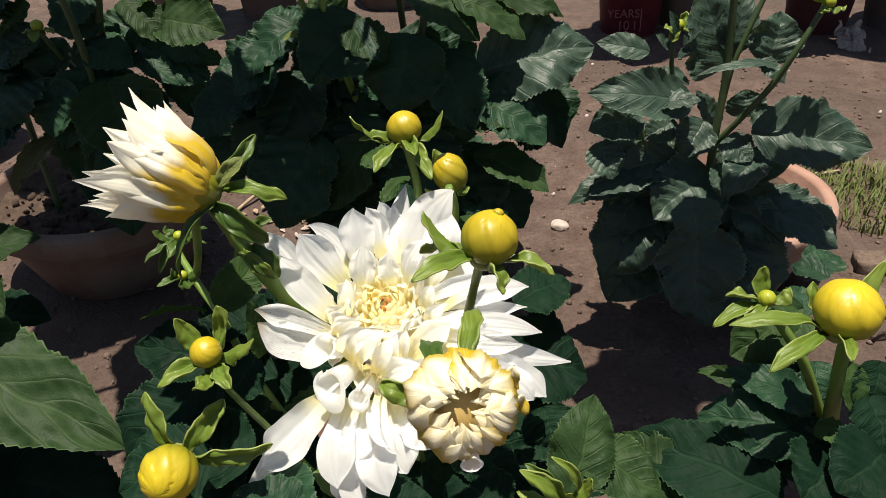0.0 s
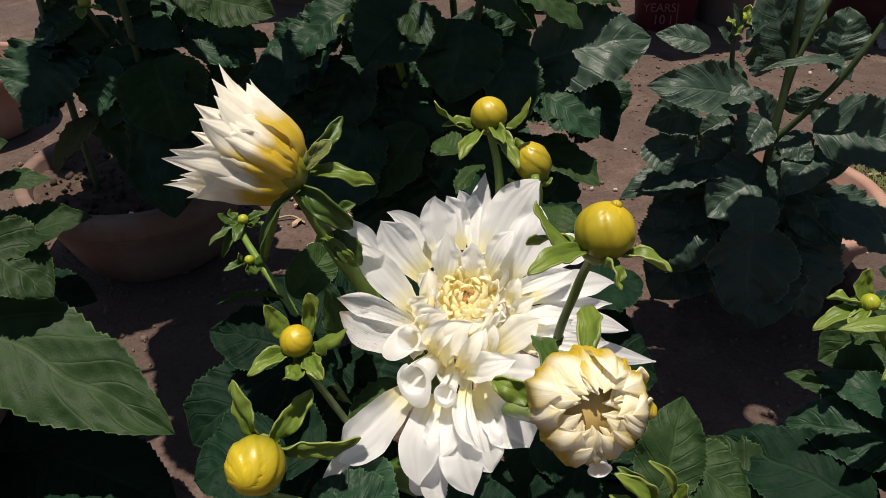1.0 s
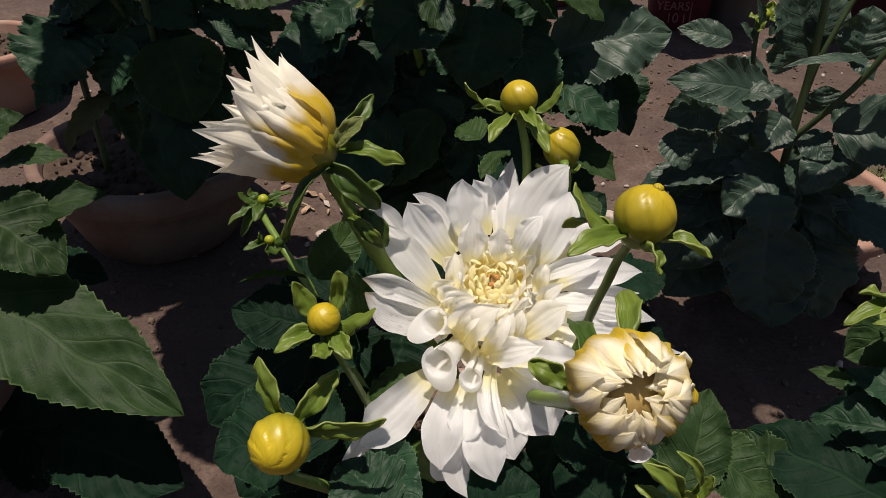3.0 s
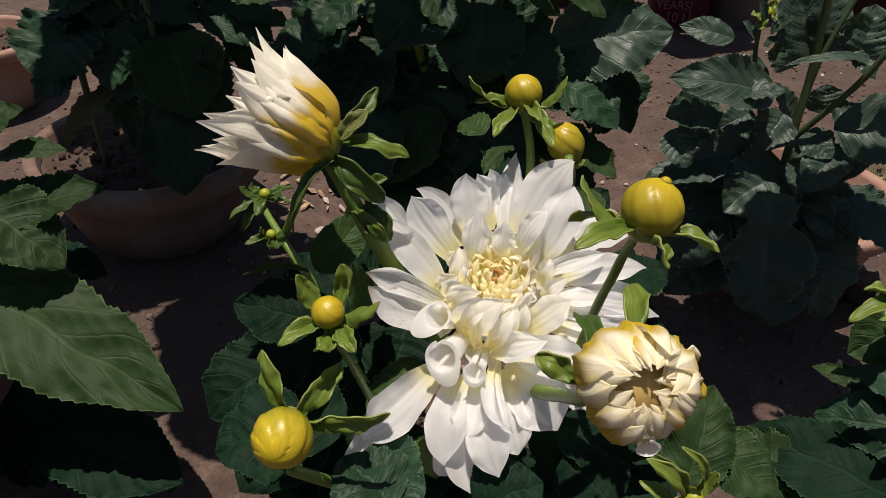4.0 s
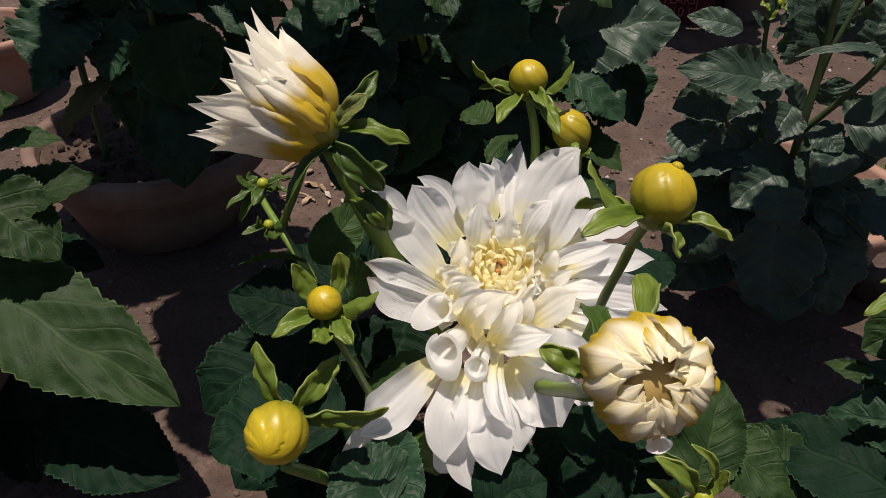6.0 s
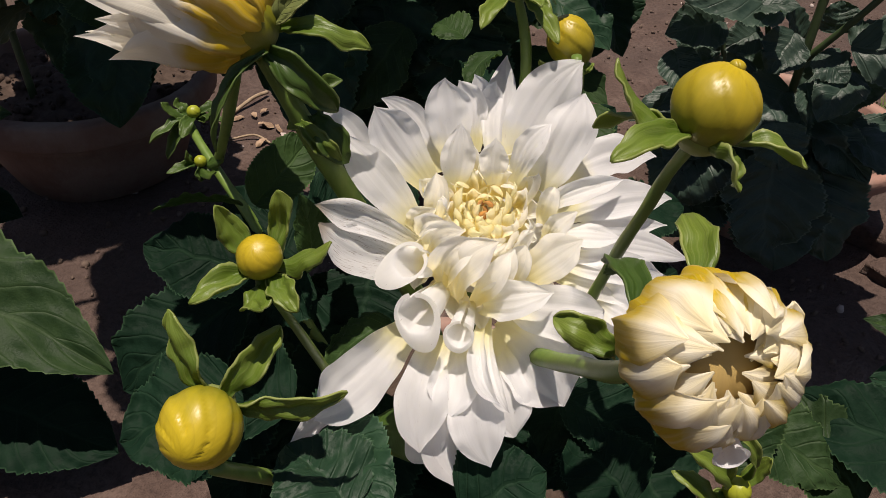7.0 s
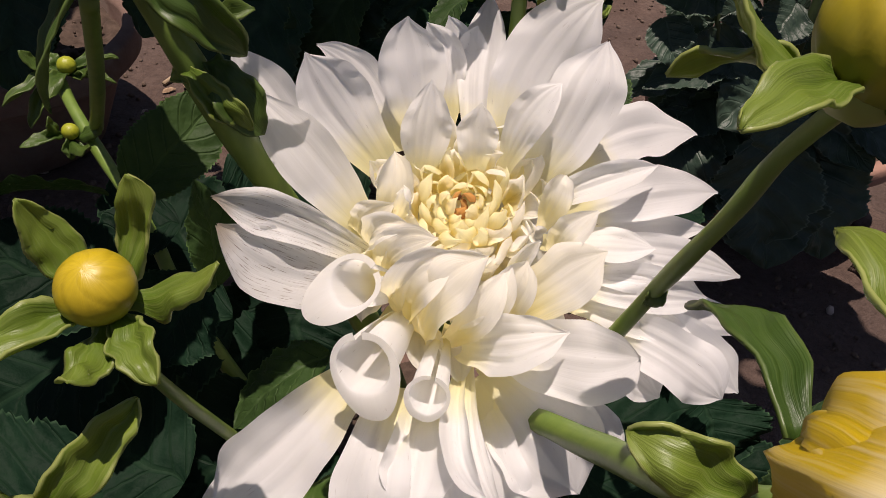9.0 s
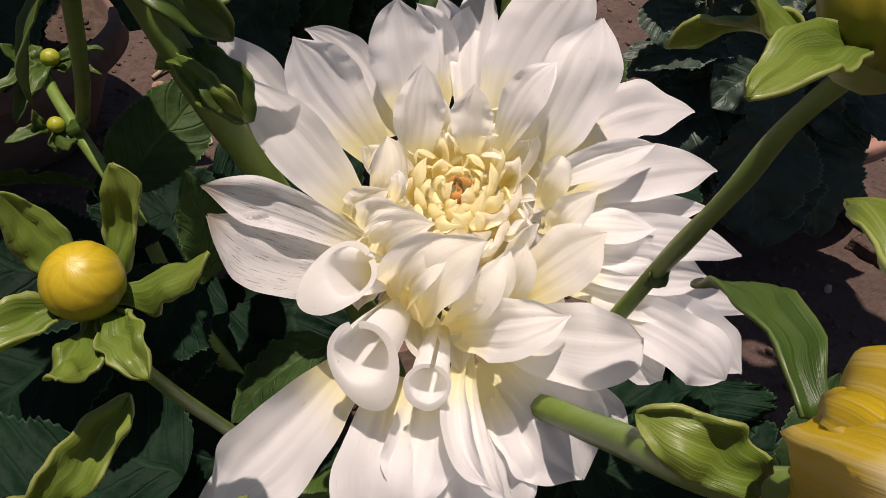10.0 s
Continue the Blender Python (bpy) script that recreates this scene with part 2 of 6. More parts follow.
M_GROUND = ground_material()
M_CLAY = clay_material("terracotta", (0.25, 0.135, 0.10), (0.33, 0.20, 0.155), (0.29, 0.225, 0.19))
# about half as bright as the terracotta above, and browner
M_CLAY_DARK = clay_material("dark_terracotta", (0.115, 0.072, 0.058), (0.18, 0.118, 0.095), (0.20, 0.16, 0.135))
M_SOIL = plain_material("potting_soil", (0.034, 0.022, 0.016), (0.085, 0.058, 0.044), 0.95, 70.0, 1.0)
M_CLOD = plain_material("soil_crumb", (0.065, 0.045, 0.034), (0.16, 0.115, 0.09), 0.95, 90.0, 0.8)
M_STONE = plain_material("pebble_stone", (0.30, 0.24, 0.21), (0.45, 0.38, 0.34), 0.85, 60.0, 0.3)
M_STRAW = plain_material("dry_straw", (0.22, 0.16, 0.10), (0.38, 0.29, 0.20), 0.85, 120.0, 0.4)
M_DRYLEAF = plain_material("dry_leaf", (0.16, 0.10, 0.06), (0.40, 0.28, 0.19), 0.8, 90.0, 0.6)
M_RED = plain_material("faded_red_paint", (0.065, 0.009, 0.016), (0.11, 0.018, 0.026), 0.6, 25.0, 0.3)
M_MAROON = plain_material("maroon_paint", (0.045, 0.014, 0.016), (0.08, 0.026, 0.028), 0.7, 20.0, 0.3)
M_WRITING = plain_material("pale_lettering", (0.17, 0.055, 0.065), (0.24, 0.09, 0.10), 0.7)
M_PAPER = plain_material("crumpled_paper", (0.20, 0.165, 0.15), (0.36, 0.31, 0.285), 0.8, 40.0, 0.6)
M_GRASS = plain_material("grass_blade", (0.07, 0.10, 0.025), (0.15, 0.17, 0.05), 0.55, 60.0, 0.2)


# ---- builders ----
def link_mesh(name, bm, mat, smooth=True):
    me = bpy.data.meshes.new(name)
    bm.to_mesh(me)
    bm.free()
    if smooth:
        me.polygons.foreach_set("use_smooth", [True] * len(me.polygons))
    me.materials.append(mat)
    return me


def part(name, bm, mat, parent=None, label="", origin=None, smooth=True):
    """Links a bmesh (in world metres) as one mesh object, with its origin at a place of its own, under a thing or a part."""
    o = Vector(origin) if origin is not None else Vector((0, 0, 0))
    bmesh.ops.translate(bm, verts=bm.verts[:], vec=-o)
    ob = new(name, link_mesh(name, bm, mat, smooth))
    ob.location = o
    if parent:
        ob.parent = parent
        ob.matrix_parent_inverse = Matrix.Translation(-Vector(parent["at"]))
    ob["at"] = o
    if label:
        ob["label"] = label
    return ob


def thing(name, at, label, category, group="", kind=""):
    """An Empty at the base of a thing, which its parts hang under."""
    ob = new(name)
    ob.empty_display_size = 0.02
    ob.location = at
    ob["at"] = Vector(at)
    return tagged(ob, label, category, group, kind)


def cubic(p, s):
    a, b, c, d = p
    k = 1 - s
    return a * (k * k * k) + b * (3 * k * k * s) + c * (3 * k * s * s) + d * (s * s * s)


def blade(ctrl, side, width, rise, fall, foot=0.05, nl=16, nw=4, cup=(0.5, 0.5), teeth=0, tooth=0.12, ripple=0.0, pleat=0.0, veins=9, seed=0, ribs=0.0, twist=0.0, edge=0.0, peak_at=0.0):
    """A thin organic sheet along a cubic midline: leaf, petal or sepal. cup: half angle of the cross arc at foot and tip."""
    p = [Vector(c) for c in ctrl]
    side = Vector(side).normalized()
    peak = rise / (rise + fall)
    top = peak ** rise * (1 - peak) ** fall
    length = sum((cubic(p, (i + 1) / 12) - cubic(p, i / 12)).length for i in range(12))
    bm = bmesh.new()
    uvs = bm.loops.layers.uv.new("uv")
    grid = []
    for i in range(nl + 1):
        s = i / nl
        c = cubic(p, s)
        tan = (cubic(p, min(1, s + 0.02)) - cubic(p, max(0, s - 0.02))).normalized()
        sd = (side - tan * side.dot(tan)).normalized()
        if twist:
            sd = Matrix.Rotation(twist * s, 3, tan) @ sd
        nrm = sd.cross(tan)
        w = 0.5 * width * max(foot * (1 - s), (max(s, 1e-6) ** rise) * (max(1 - s, 0.03 if fall < 0.2 else 0) ** fall) / top)
        if peak_at:
            u = max(0.0, (s - peak_at) / (1 - peak_at))
            w = 0.5 * width * (foot + (1 - foot) * math.sin(0.5 * math.pi * min(1.0, s / peak_at)) ** 1.2 if s < peak_at else (1 - u ** 1.8) * (1 - 0.2 * u ** 5))
        if i == nl and fall > 0.2:
            w = 0.0003
        phi = cup[0] + (cup[1] - cup[0]) * s
        row = []
        for j in range(-nw, nw + 1):
            q = j / nw
            e = 1.0
            if teeth and abs(j) == nw:
                f = (s * teeth + (0.3 if j > 0 else 0.0)) % 1.0
                e = 1.0 + tooth * (0.5 - f) * (1.0 if 0.04 < s < 0.97 else 0.0)
            if abs(phi) > 0.02:
                x, z = w * e * math.sin(q * phi) / phi, w * e * (1 - math.cos(q * phi)) / phi
            else:
                x, z = w * e * q, 0.0
            if pleat:
                z += pleat * width * math.cos((s * veins - abs(q) * 2.0 + 0.5) * 2 * math.pi) * min(1, 3 * abs(q)) * min(1, 4 * s, 4 * (1 - s))
                z -= pleat * 1.2 * width * max(0, 1 - 4 * abs(q))
            if ribs:
                z += ribs * width * (math.cos(q * 6.3 + seed * 1.7 + s * 1.5) * 0.6 + 0.35 * math.cos(q * 14 + seed * 2.9) - 1.2 * max(0.0, 1 - 4 * abs(q))) * min(1, 3 * s, 5 * (1 - s))
            if edge:
                z += edge * width * max(0.0, abs(q) - 0.55) ** 2 * 5 * math.sin(s * 3.1) * (1 + 0.6 * math.sin(seed * 2.3 + j))
            if ripple:
                fade = ripple * min(1, 5 * (1 - s))
                z += fade * width * noise.noise(Vector((q * 1.3 + seed * 7.1, s * 3.2, seed * 3.3))) * (0.35 + abs(q)) * min(1, 5 * s)
                z += 0.4 * fade * width * noise.noise(Vector((q * 2.2 + seed * 5.3, s * 8.5, 4.0 + seed))) * q * q * min(1, 4 * s)
                x += 0.4 * fade * width * noise.noise(Vector((q * 0.4 + seed * 3.7, s * 6.0, 9.0 + seed)))
            row.append(bm.verts.new(c + sd * x + nrm * z))
        grid.append(row)
    for i in range(nl):
        for j in range(2 * nw):
            f = bm.faces.new((grid[i][j], grid[i][j + 1], grid[i + 1][j + 1], grid[i + 1][j]))
            for l, (a, b) in zip(f.loops, ((i, j), (i, j + 1), (i + 1, j + 1), (i + 1, j))):
                l[uvs].uv = (b / (2 * nw), a / nl)
    return bm


COUNT = [0]


def leaf(parent, base, tip, width, roll=0.0, arch=0.10, droop=0.0, cup=0.35, mat=None, teeth=26, label="", up=(0.0, -0.35, 0.94)):
    """A toothed dahlia leaf from its stalk end to its tip."""
    COUNT[0] += 1
    k = COUNT[0]
    b, t = Vector(base), Vector(tip)
    ax = t - b
    ln = ax.length
    ax.normalize()
    n = Vector(up)
    n = n - ax * n.dot(ax)
    if n.length < 0.25:
        n = Vector((0.0, -1.0, 0.2)) - ax * Vector((0.0, -1.0, 0.2)).dot(ax)
    n.normalize()
    n = Matrix.Rotation(radians(roll), 3, ax) @ n
    side = ax.cross(n)
    ctrl = (b, b + ax * ln * 0.33 + n * ln * arch * 1.3, b + ax * ln * 0.7 + n * ln * (arch + droop), t)
    bm = blade(ctrl, side, width * 1.28, 0.60, 0.90, 0.1, teeth * 3, 6, (cup, cup * 0.5), teeth, 0.088, 0.14, 0.026, 7, k)
    return part("leaf", bm, mat or M_LEAF, parent, label, b)


def tube(points, radii, seg=10, closed=True):
    """A round, tapering rod along a smooth line through the points."""
    pts = [Vector(p) for p in points]
    path, rad = [], []
    m = len(pts)
    for i in range(m - 1):
        p0, p1, p2, p3 = pts[max(i - 1, 0)], pts[i], pts[i + 1], pts[min(i + 2, m - 1)]
        for k in range(6):
            s = k / 6
            path.append(0.5 * ((2 * p1) + (p2 - p0) * s + (2 * p0 - 5 * p1 + 4 * p2 - p3) * s * s + (3 * p1 - p0 - 3 * p2 + p3) * s ** 3))
            rad.append(radii[i] + (radii[i + 1] - radii[i]) * s)
    path.append(pts[-1])
    rad.append(radii[-1])
    bm = bmesh.new()
    rings = []
    ref = Vector((0.3, 0.9, 0.2))
    for i, c in enumerate(path):
        t = (path[min(i + 1, len(path) - 1)] - path[max(i - 1, 0)]).normalized()
        a = (ref - t * ref.dot(t)).normalized()
        b = t.cross(a)
        rings.append([bm.verts.new(c + (a * math.cos(2 * math.pi * k / seg) + b * math.sin(2 * math.pi * k / seg)) * rad[i] * (1 + 0.06 * math.sin(k * 2.5 + i * 0.7))) for k in range(seg)])
    for r0, r1 in zip(rings, rings[1:]):
        for k in range(seg):
            bm.faces.new((r0[k], r0[(k + 1) % seg], r1[(k + 1) % seg], r1[k]))
    if closed:
        bm.faces.new(rings[0][::-1])
        bm.faces.new(rings[-1])
    return bm


def stem(parent, points, r0, r1=None, mat=None, name="stem", label=""):
    r1 = r0 if r1 is None else r1
    n = len(points) - 1
    return part(name, tube(points, [r0 + (r1 - r0) * i / n for i in range(n + 1)]), mat or M_STEM, parent, label, points[0])


def frame_of(axis):
    z = Vector(axis).normalized()
    x = Vector((1, 0, 0)) - z * z.x
    if x.length < 0.2:
        x = Vector((0, 1, 0)) - z * z.y
    x.normalize()
    return x, z.cross(x), z


def globe(center, radius, axis, lobes=5, swirl=1.0, flat=0.94, groove=0.11):
    """A closed bud: a ball of overlapping scales with seams that turn towards its top."""
    x, y, z = frame_of(axis)
    c = Vector(center)
    bm = bmesh.new()
    uvs = bm.loops.layers.uv.new("uv")
    nu, nv = 84, 30
    rows = []
    for i in range(nv + 1):
        v = i / nv
        th = math.pi * v
        row = []
        for j in range(nu):
            ph = 2 * math.pi * j / nu
            f = ((ph + swirl * v * v * 2.2) * lobes / (2 * math.pi)) % 1.0
            d = 1.0 - groove * max(0.0, 1 - f * 5.0) * min(1.0, 1.5 * math.sin(th)) ** 2 * (0.4 + 0.6 * v) - groove * 0.55 * f * math.sin(th) ** 2
            d *= 1.0 + 0.02 * noise.noise(Vector((math.cos(ph) * math.sin(th) * 2.2, math.sin(ph) * math.sin(th) * 2.2, v * 3 + radius * 900)))
            r = radius * d
            row.append(bm.verts.new(c + (x * math.cos(ph) + y * math.sin(ph)) * r * math.sin(th) - z * r * flat * math.cos(th)))
        rows.append(row)
    for i in range(nv):
        for j in range(nu):
            f = bm.faces.new((rows[i][j], rows[i][(j + 1) % nu], rows[i + 1][(j + 1) % nu], rows[i + 1][j]))
            for l, (a, b) in zip(f.loops, ((i, j), (i, j + 1), (i + 1, j + 1), (i + 1, j))):
                l[uvs].uv = (b / nu, a / nv)
    bmesh.ops.remove_doubles(bm, verts=bm.verts[:], dist=1e-5)
    return bm


def sepal(parent, base, tip, width, out, mat=None, bend=0.25, name="sepal", roll=0.0):
    """A green bract from the foot of a bud; out: the way its back bows."""
    COUNT[0] += 1
    b, t = Vector(base), Vector(tip)
    ax = t - b
    ln = ax.length
    ax.normalize()
    n = Vector(out)
    n = (n - ax * n.dot(ax)).normalized()
    n = Matrix.Rotation(radians(roll), 3, ax) @ n
    ctrl = (b, b + ax * ln * 0.3 + n * ln * bend, b + ax * ln * 0.68 + n * ln * bend, t)
    bm = blade(ctrl, ax.cross(n), width * 1.0, 0.74, 0.74, 0.46, 22, 6, (0.85, 0.35 + 0.5 * math.sin(COUNT[0] * 1.9)), 0, 0, 0.32, 0.0, 3, COUNT[0], 0.03, 0.35 * math.sin(COUNT[0] * 2.7))
    ob = part(name, bm, mat or M_SEPAL, parent, "", b)
    flesh = ob.modifiers.new("flesh", 'SOLIDIFY')
    flesh.thickness = 0.07 * width
    flesh.offset = 0.0
    return ob


def bud(parent, center, radius, axis, tips, width=0.014, mat=None, lobes=6, sepal_mat=None, label="", knob=0.0, flat=0.96, groove=0.05):
    """A round bud with its bracts; tips: the bracts' tips, in the plant's place."""
    c = Vector(center)
    z = Vector(axis).normalized()
    ob = part("bud", globe(c, radius * 0.995, z, lobes, 1.0, flat, groove), mat or M_BUD, parent, label, c)
    foot = c - z * radius * 0.80
    x, y, _ = frame_of(z)
    if knob:
        k = c + z * radius * 0.93
        part("bud_tip", globe(k, radius * knob, z, 4, 0.6, 0.8, 0.25), mat or M_BUD, ob, "", k)
    for t in tips:
        d = Vector(t) - foot
        lat = d - z * d.dot(z)
        lat = lat.normalized() if lat.length > 1e-4 else frame_of(z)[0]
        sepal(ob, foot + lat * radius * 0.45, t, width, z * 0.8 - lat * 0.25 if d.dot(z) < 0.3 * d.length else lat, sepal_mat, 0.16)
    part("calyx", tube([foot - z * radius * 0.35, foot - z * radius * 0.12, foot + z * radius * 0.25], [radius * 0.22, radius * 0.5, radius * 0.62]), sepal_mat or M_SEPAL, ob, "", foot)
    return ob


FACE = Vector((-0.03, -0.62, 0.78))     # the way the flower's petals face


def ray_petal(parent, base, mid, tip, width, cup=(0.5, 0.35), mat=None, peak=0.6, bend=0.0):
    """A ray floret through three places: widest at peak, drawn out to a point, with keels along its length and a loose margin."""
    COUNT[0] += 1
    k = COUNT[0]
    b, m, t = Vector(base), Vector(mid), Vector(tip)
    c = m * 2 - (b + t) * 0.5
    p = (b, b.lerp(c, 0.667), t.lerp(c, 0.667), t)
    ax = (t - b).normalized()
    n = (FACE - ax * FACE.dot(ax)).normalized()
    side = Matrix.Rotation(bend + 0.16 * math.sin(k * 2.1), 3, ax) @ ax.cross(n)
    nl, nw = 34, 9
    bm = bmesh.new()
    uvs = bm.loops.layers.uv.new("uv")
    skew = 0.10 * math.sin(k * 1.7)
    grid = []
    for i in range(nl + 1):
        s = i / nl
        q0 = cubic(p, s)
        tan = (cubic(p, min(1, s + 0.02)) - cubic(p, max(0, s - 0.02))).normalized()
        sd = (side - tan * side.dot(tan)).normalized()
        nr = sd.cross(tan)
        if s < peak:
            f = 0.42 + 0.58 * math.sin(0.5 * math.pi * s / peak) ** 1.2
        else:
            u = (s - peak) / (1 - peak)
            f = (1 - u ** 1.8) * (1 - 0.22 * u ** 5)
        hw = max(0.0004, 0.5 * width * f)
        phi = cup[0] + (cup[1] - cup[0]) * s
        keel = 0.055 * width * min(1, 3 * s) * (1 - 0.5 * s)
        row = []
        for j in range(-nw, nw + 1):
            q = j / nw
            x, z = hw * math.sin(q * phi) / phi, hw * (1 - math.cos(q * phi)) / phi
            z -= keel * (math.exp(-((q - 0.36 + skew) / 0.09) ** 2) + math.exp(-((q + 0.34 + skew) / 0.10) ** 2)) * f
            z += keel * 0.5 * math.cos(q * 17 + k) * f * (1 - abs(q))
            z += 0.24 * width * f * noise.noise(Vector((q * 0.9 + k * 7.1, s * 2.6, k * 3.3))) * (0.3 + abs(q)) * min(1, 4 * s)
            z += 0.12 * width * f * noise.noise(Vector((q * 1.6 + k * 5.3, s * 7.0, k + 4.0))) * q * q
            x += 0.05 * width * noise.noise(Vector((math.copysign(1.0, q) * 3 + k * 3.7, s * 5.0, k + 9.0))) * abs(q) * min(1, 4 * s)
            row.append(bm.verts.new(q0 + sd * x + nr * z + tan * (0.04 * width * noise.noise(Vector((q * 3, k * 1.9, 2.0))) * s)))
        grid.append(row)
    for i in range(nl):
        for j in range(2 * nw):
            f = bm.faces.new((grid[i][j], grid[i][j + 1], grid[i + 1][j + 1], grid[i + 1][j]))
            for l, (a, d) in zip(f.loops, ((i, j), (i, j + 1), (i + 1, j + 1), (i + 1, j))):
                l[uvs].uv = (d / (2 * nw) + 1.7 * (k % 7), a / nl)
    return part("petal", bm, mat or M_PETAL, parent, "", b)


def funnel(parent, base, mouth, lip, r0, r1, wrap=2.7):
    """A floret rolled into a trumpet, with its mouth turned to the viewer and its lip drawn out to one side."""
    COUNT[0] += 1
    k = COUNT[0]
    b, m, l = Vector(base), Vector(mouth), Vector(lip)
    ax = (m - b).normalized()
    back = l - m
    reach = back.length
    back = (back - ax * back.dot(ax)).normalized()
    out = (l - m).normalized()
    oth = ax.cross(back)
    nl, nw = 28, 20
    bm = bmesh.new()
    uvs = bm.loops.layers.uv.new("uv")
    grid = []
    for i in range(nl + 1):
        s = i / nl
        body = min(1.0, s / 0.72)
        e = max(0.0, (s - 0.72) / 0.28)
        c = b.lerp(m, body)
        row = []
        for j in range(-nw, nw + 1):
            th = wrap * j / nw
            r = (r0 + (r1 - r0) * math.sin(0.5 * math.pi * body)) * (1 + 0.08 * noise.noise(Vector((math.cos(th), math.sin(th) * 1.5, s * 2 + k))) - 0.10 * abs(j / nw) ** 4)
            rad = back * math.cos(th) + oth * math.sin(th)
            lobe = max(0.0, math.cos(th * 0.5)) ** 4
            v = c + rad * r + rad * r1 * 0.28 * e * e + out * max(0.0, reach - r1) * e * lobe - ax * r1 * 0.35 * e * e * lobe - ax * r1 * 0.5 * body * (1 - math.cos(th)) * 0.3
            row.append(bm.verts.new(v))
        grid.append(row)
    for i in range(nl):
        for j in range(2 * nw):
            f = bm.faces.new((grid[i][j], grid[i][j + 1], grid[i + 1][j + 1], grid[i + 1][j]))
            for lp, (a, d) in zip(f.loops, ((i, j), (i, j + 1), (i + 1, j + 1), (i + 1, j))):
                lp[uvs].uv = (d / (2 * nw), a / nl)
    return part("petal", bm, M_PETAL, parent, "rolled white petal with an open mouth", b)


def revolve(profile, seg=48, wobble=0.0, seed=0):
    """A closed turned shape from (radius, height) pairs, round the z axis at the origin."""
    bm = bmesh.new()
    rows = []
    for r, z in profile:
        rows.append([bm.verts.new((r * math.cos(2 * math.pi * k / seg), r * math.sin(2 * math.pi * k / seg), z)) for k in range(seg)])
    for a, b in zip(rows, rows[1:]):
        for k in range(seg):
            bm.faces.new((a[k], a[(k + 1) % seg], b[(k + 1) % seg], b[k]))
    bm.faces.new(rows[0][::-1])
    bm.faces.new(rows[-1])
    if wobble:
        for v in bm.verts:
            v.co += wobble * noise.noise_vector(v.co * 9 + Vector((seed, 0, 0)))
    return bm


# ---- the main plant, in full flower ----
plant = thing('dahlia_plant', (-0.01, 0.47, 0.14), 'dahlia plant with a large white flower and yellow buds', 'dahlia plant')
leaf(plant, (-0.120, 0.421, 0.415), (-0.172, 0.424, 0.425), 0.033, roll=-10, mat=M_LEAF_BLUE_SHADED)
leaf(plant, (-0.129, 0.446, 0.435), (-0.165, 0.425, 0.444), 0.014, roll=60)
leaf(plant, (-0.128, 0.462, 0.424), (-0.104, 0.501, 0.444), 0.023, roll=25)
leaf(plant, (-0.117, 0.372, 0.379), (-0.168, 0.351, 0.371), 0.049, mat=M_LEAF_BLUE_SHADED)
leaf(plant, (-0.137, 0.450, 0.371), (-0.200, 0.417, 0.328), 0.050, mat=M_LEAF_BLUE_SHADED)
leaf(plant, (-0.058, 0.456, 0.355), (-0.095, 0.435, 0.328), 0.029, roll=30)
leaf(plant, (0.031, 0.397, 0.367), (0.077, 0.377, 0.352), 0.029, mat=M_LEAF_BLUE_SHADED)
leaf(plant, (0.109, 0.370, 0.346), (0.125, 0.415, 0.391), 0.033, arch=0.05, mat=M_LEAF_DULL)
leaf(plant, (0.095, 0.440, 0.355), (0.104, 0.420, 0.332), 0.035, mat=M_LEAF_BLUE_SHADED)
leaf(plant, (-0.062, 0.329, 0.364), (-0.095, 0.355, 0.371), 0.041, roll=20, mat=M_LEAF_DEEP_SHADED)
leaf(plant, (-0.085, 0.372, 0.358), (-0.047, 0.328, 0.362), 0.036, mat=M_LEAF_DEEP_SHADED)
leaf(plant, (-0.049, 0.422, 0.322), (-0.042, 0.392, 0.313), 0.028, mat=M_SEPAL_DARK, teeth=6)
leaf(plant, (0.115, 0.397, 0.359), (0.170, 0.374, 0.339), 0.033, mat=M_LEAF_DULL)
leaf(plant, (0.042, 0.428, 0.358), (0.025, 0.386, 0.334), 0.032, mat=M_LEAF_BLUE_SHADED)
leaf(plant, (-0.107, 0.461, 0.384), (-0.128, 0.442, 0.358), 0.034, mat=M_LEAF_BLUE_SHADED)
leaf(plant, (-0.106, 0.499, 0.405), (-0.088, 0.512, 0.387), 0.032, mat=M_LEAF_BLUE_SHADED)
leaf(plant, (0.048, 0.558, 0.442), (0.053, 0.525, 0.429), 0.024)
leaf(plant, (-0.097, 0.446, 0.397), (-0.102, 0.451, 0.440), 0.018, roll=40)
leaf(plant, (-0.016, 0.344, 0.346), (0.022, 0.356, 0.361), 0.039, mat=M_LEAF_BLUE_SHADED)
leaf(plant, (-0.106, 0.404, 0.336), (-0.161, 0.426, 0.338), 0.045, mat=M_LEAF_BLUE_SHADED)
leaf(plant, (0.062, 0.350, 0.348), (0.036, 0.380, 0.359), 0.036, mat=M_LEAF_BLUE_SHADED)
leaf(plant, (-0.025, 0.612, 0.457), (-0.044, 0.635, 0.457), 0.022)
leaf(plant, (-0.005, 0.590, 0.459), (-0.023, 0.559, 0.450), 0.017, roll=30)
leaf(plant, (-0.077, 0.462, 0.312), (-0.127, 0.414, 0.282), 0.061, mat=M_LEAF_BLUE_SHADED)
leaf(plant, (-0.051, 0.450, 0.292), (-0.091, 0.389, 0.277), 0.060, mat=M_LEAF_BLUE_SHADED)
leaf(plant, (0.007, 0.450, 0.287), (0.001, 0.390, 0.270), 0.060, mat=M_LEAF_BLUE_SHADED)
leaf(plant, (0.040, 0.457, 0.295), (0.081, 0.415, 0.265), 0.061, mat=M_LEAF_BLUE_SHADED)
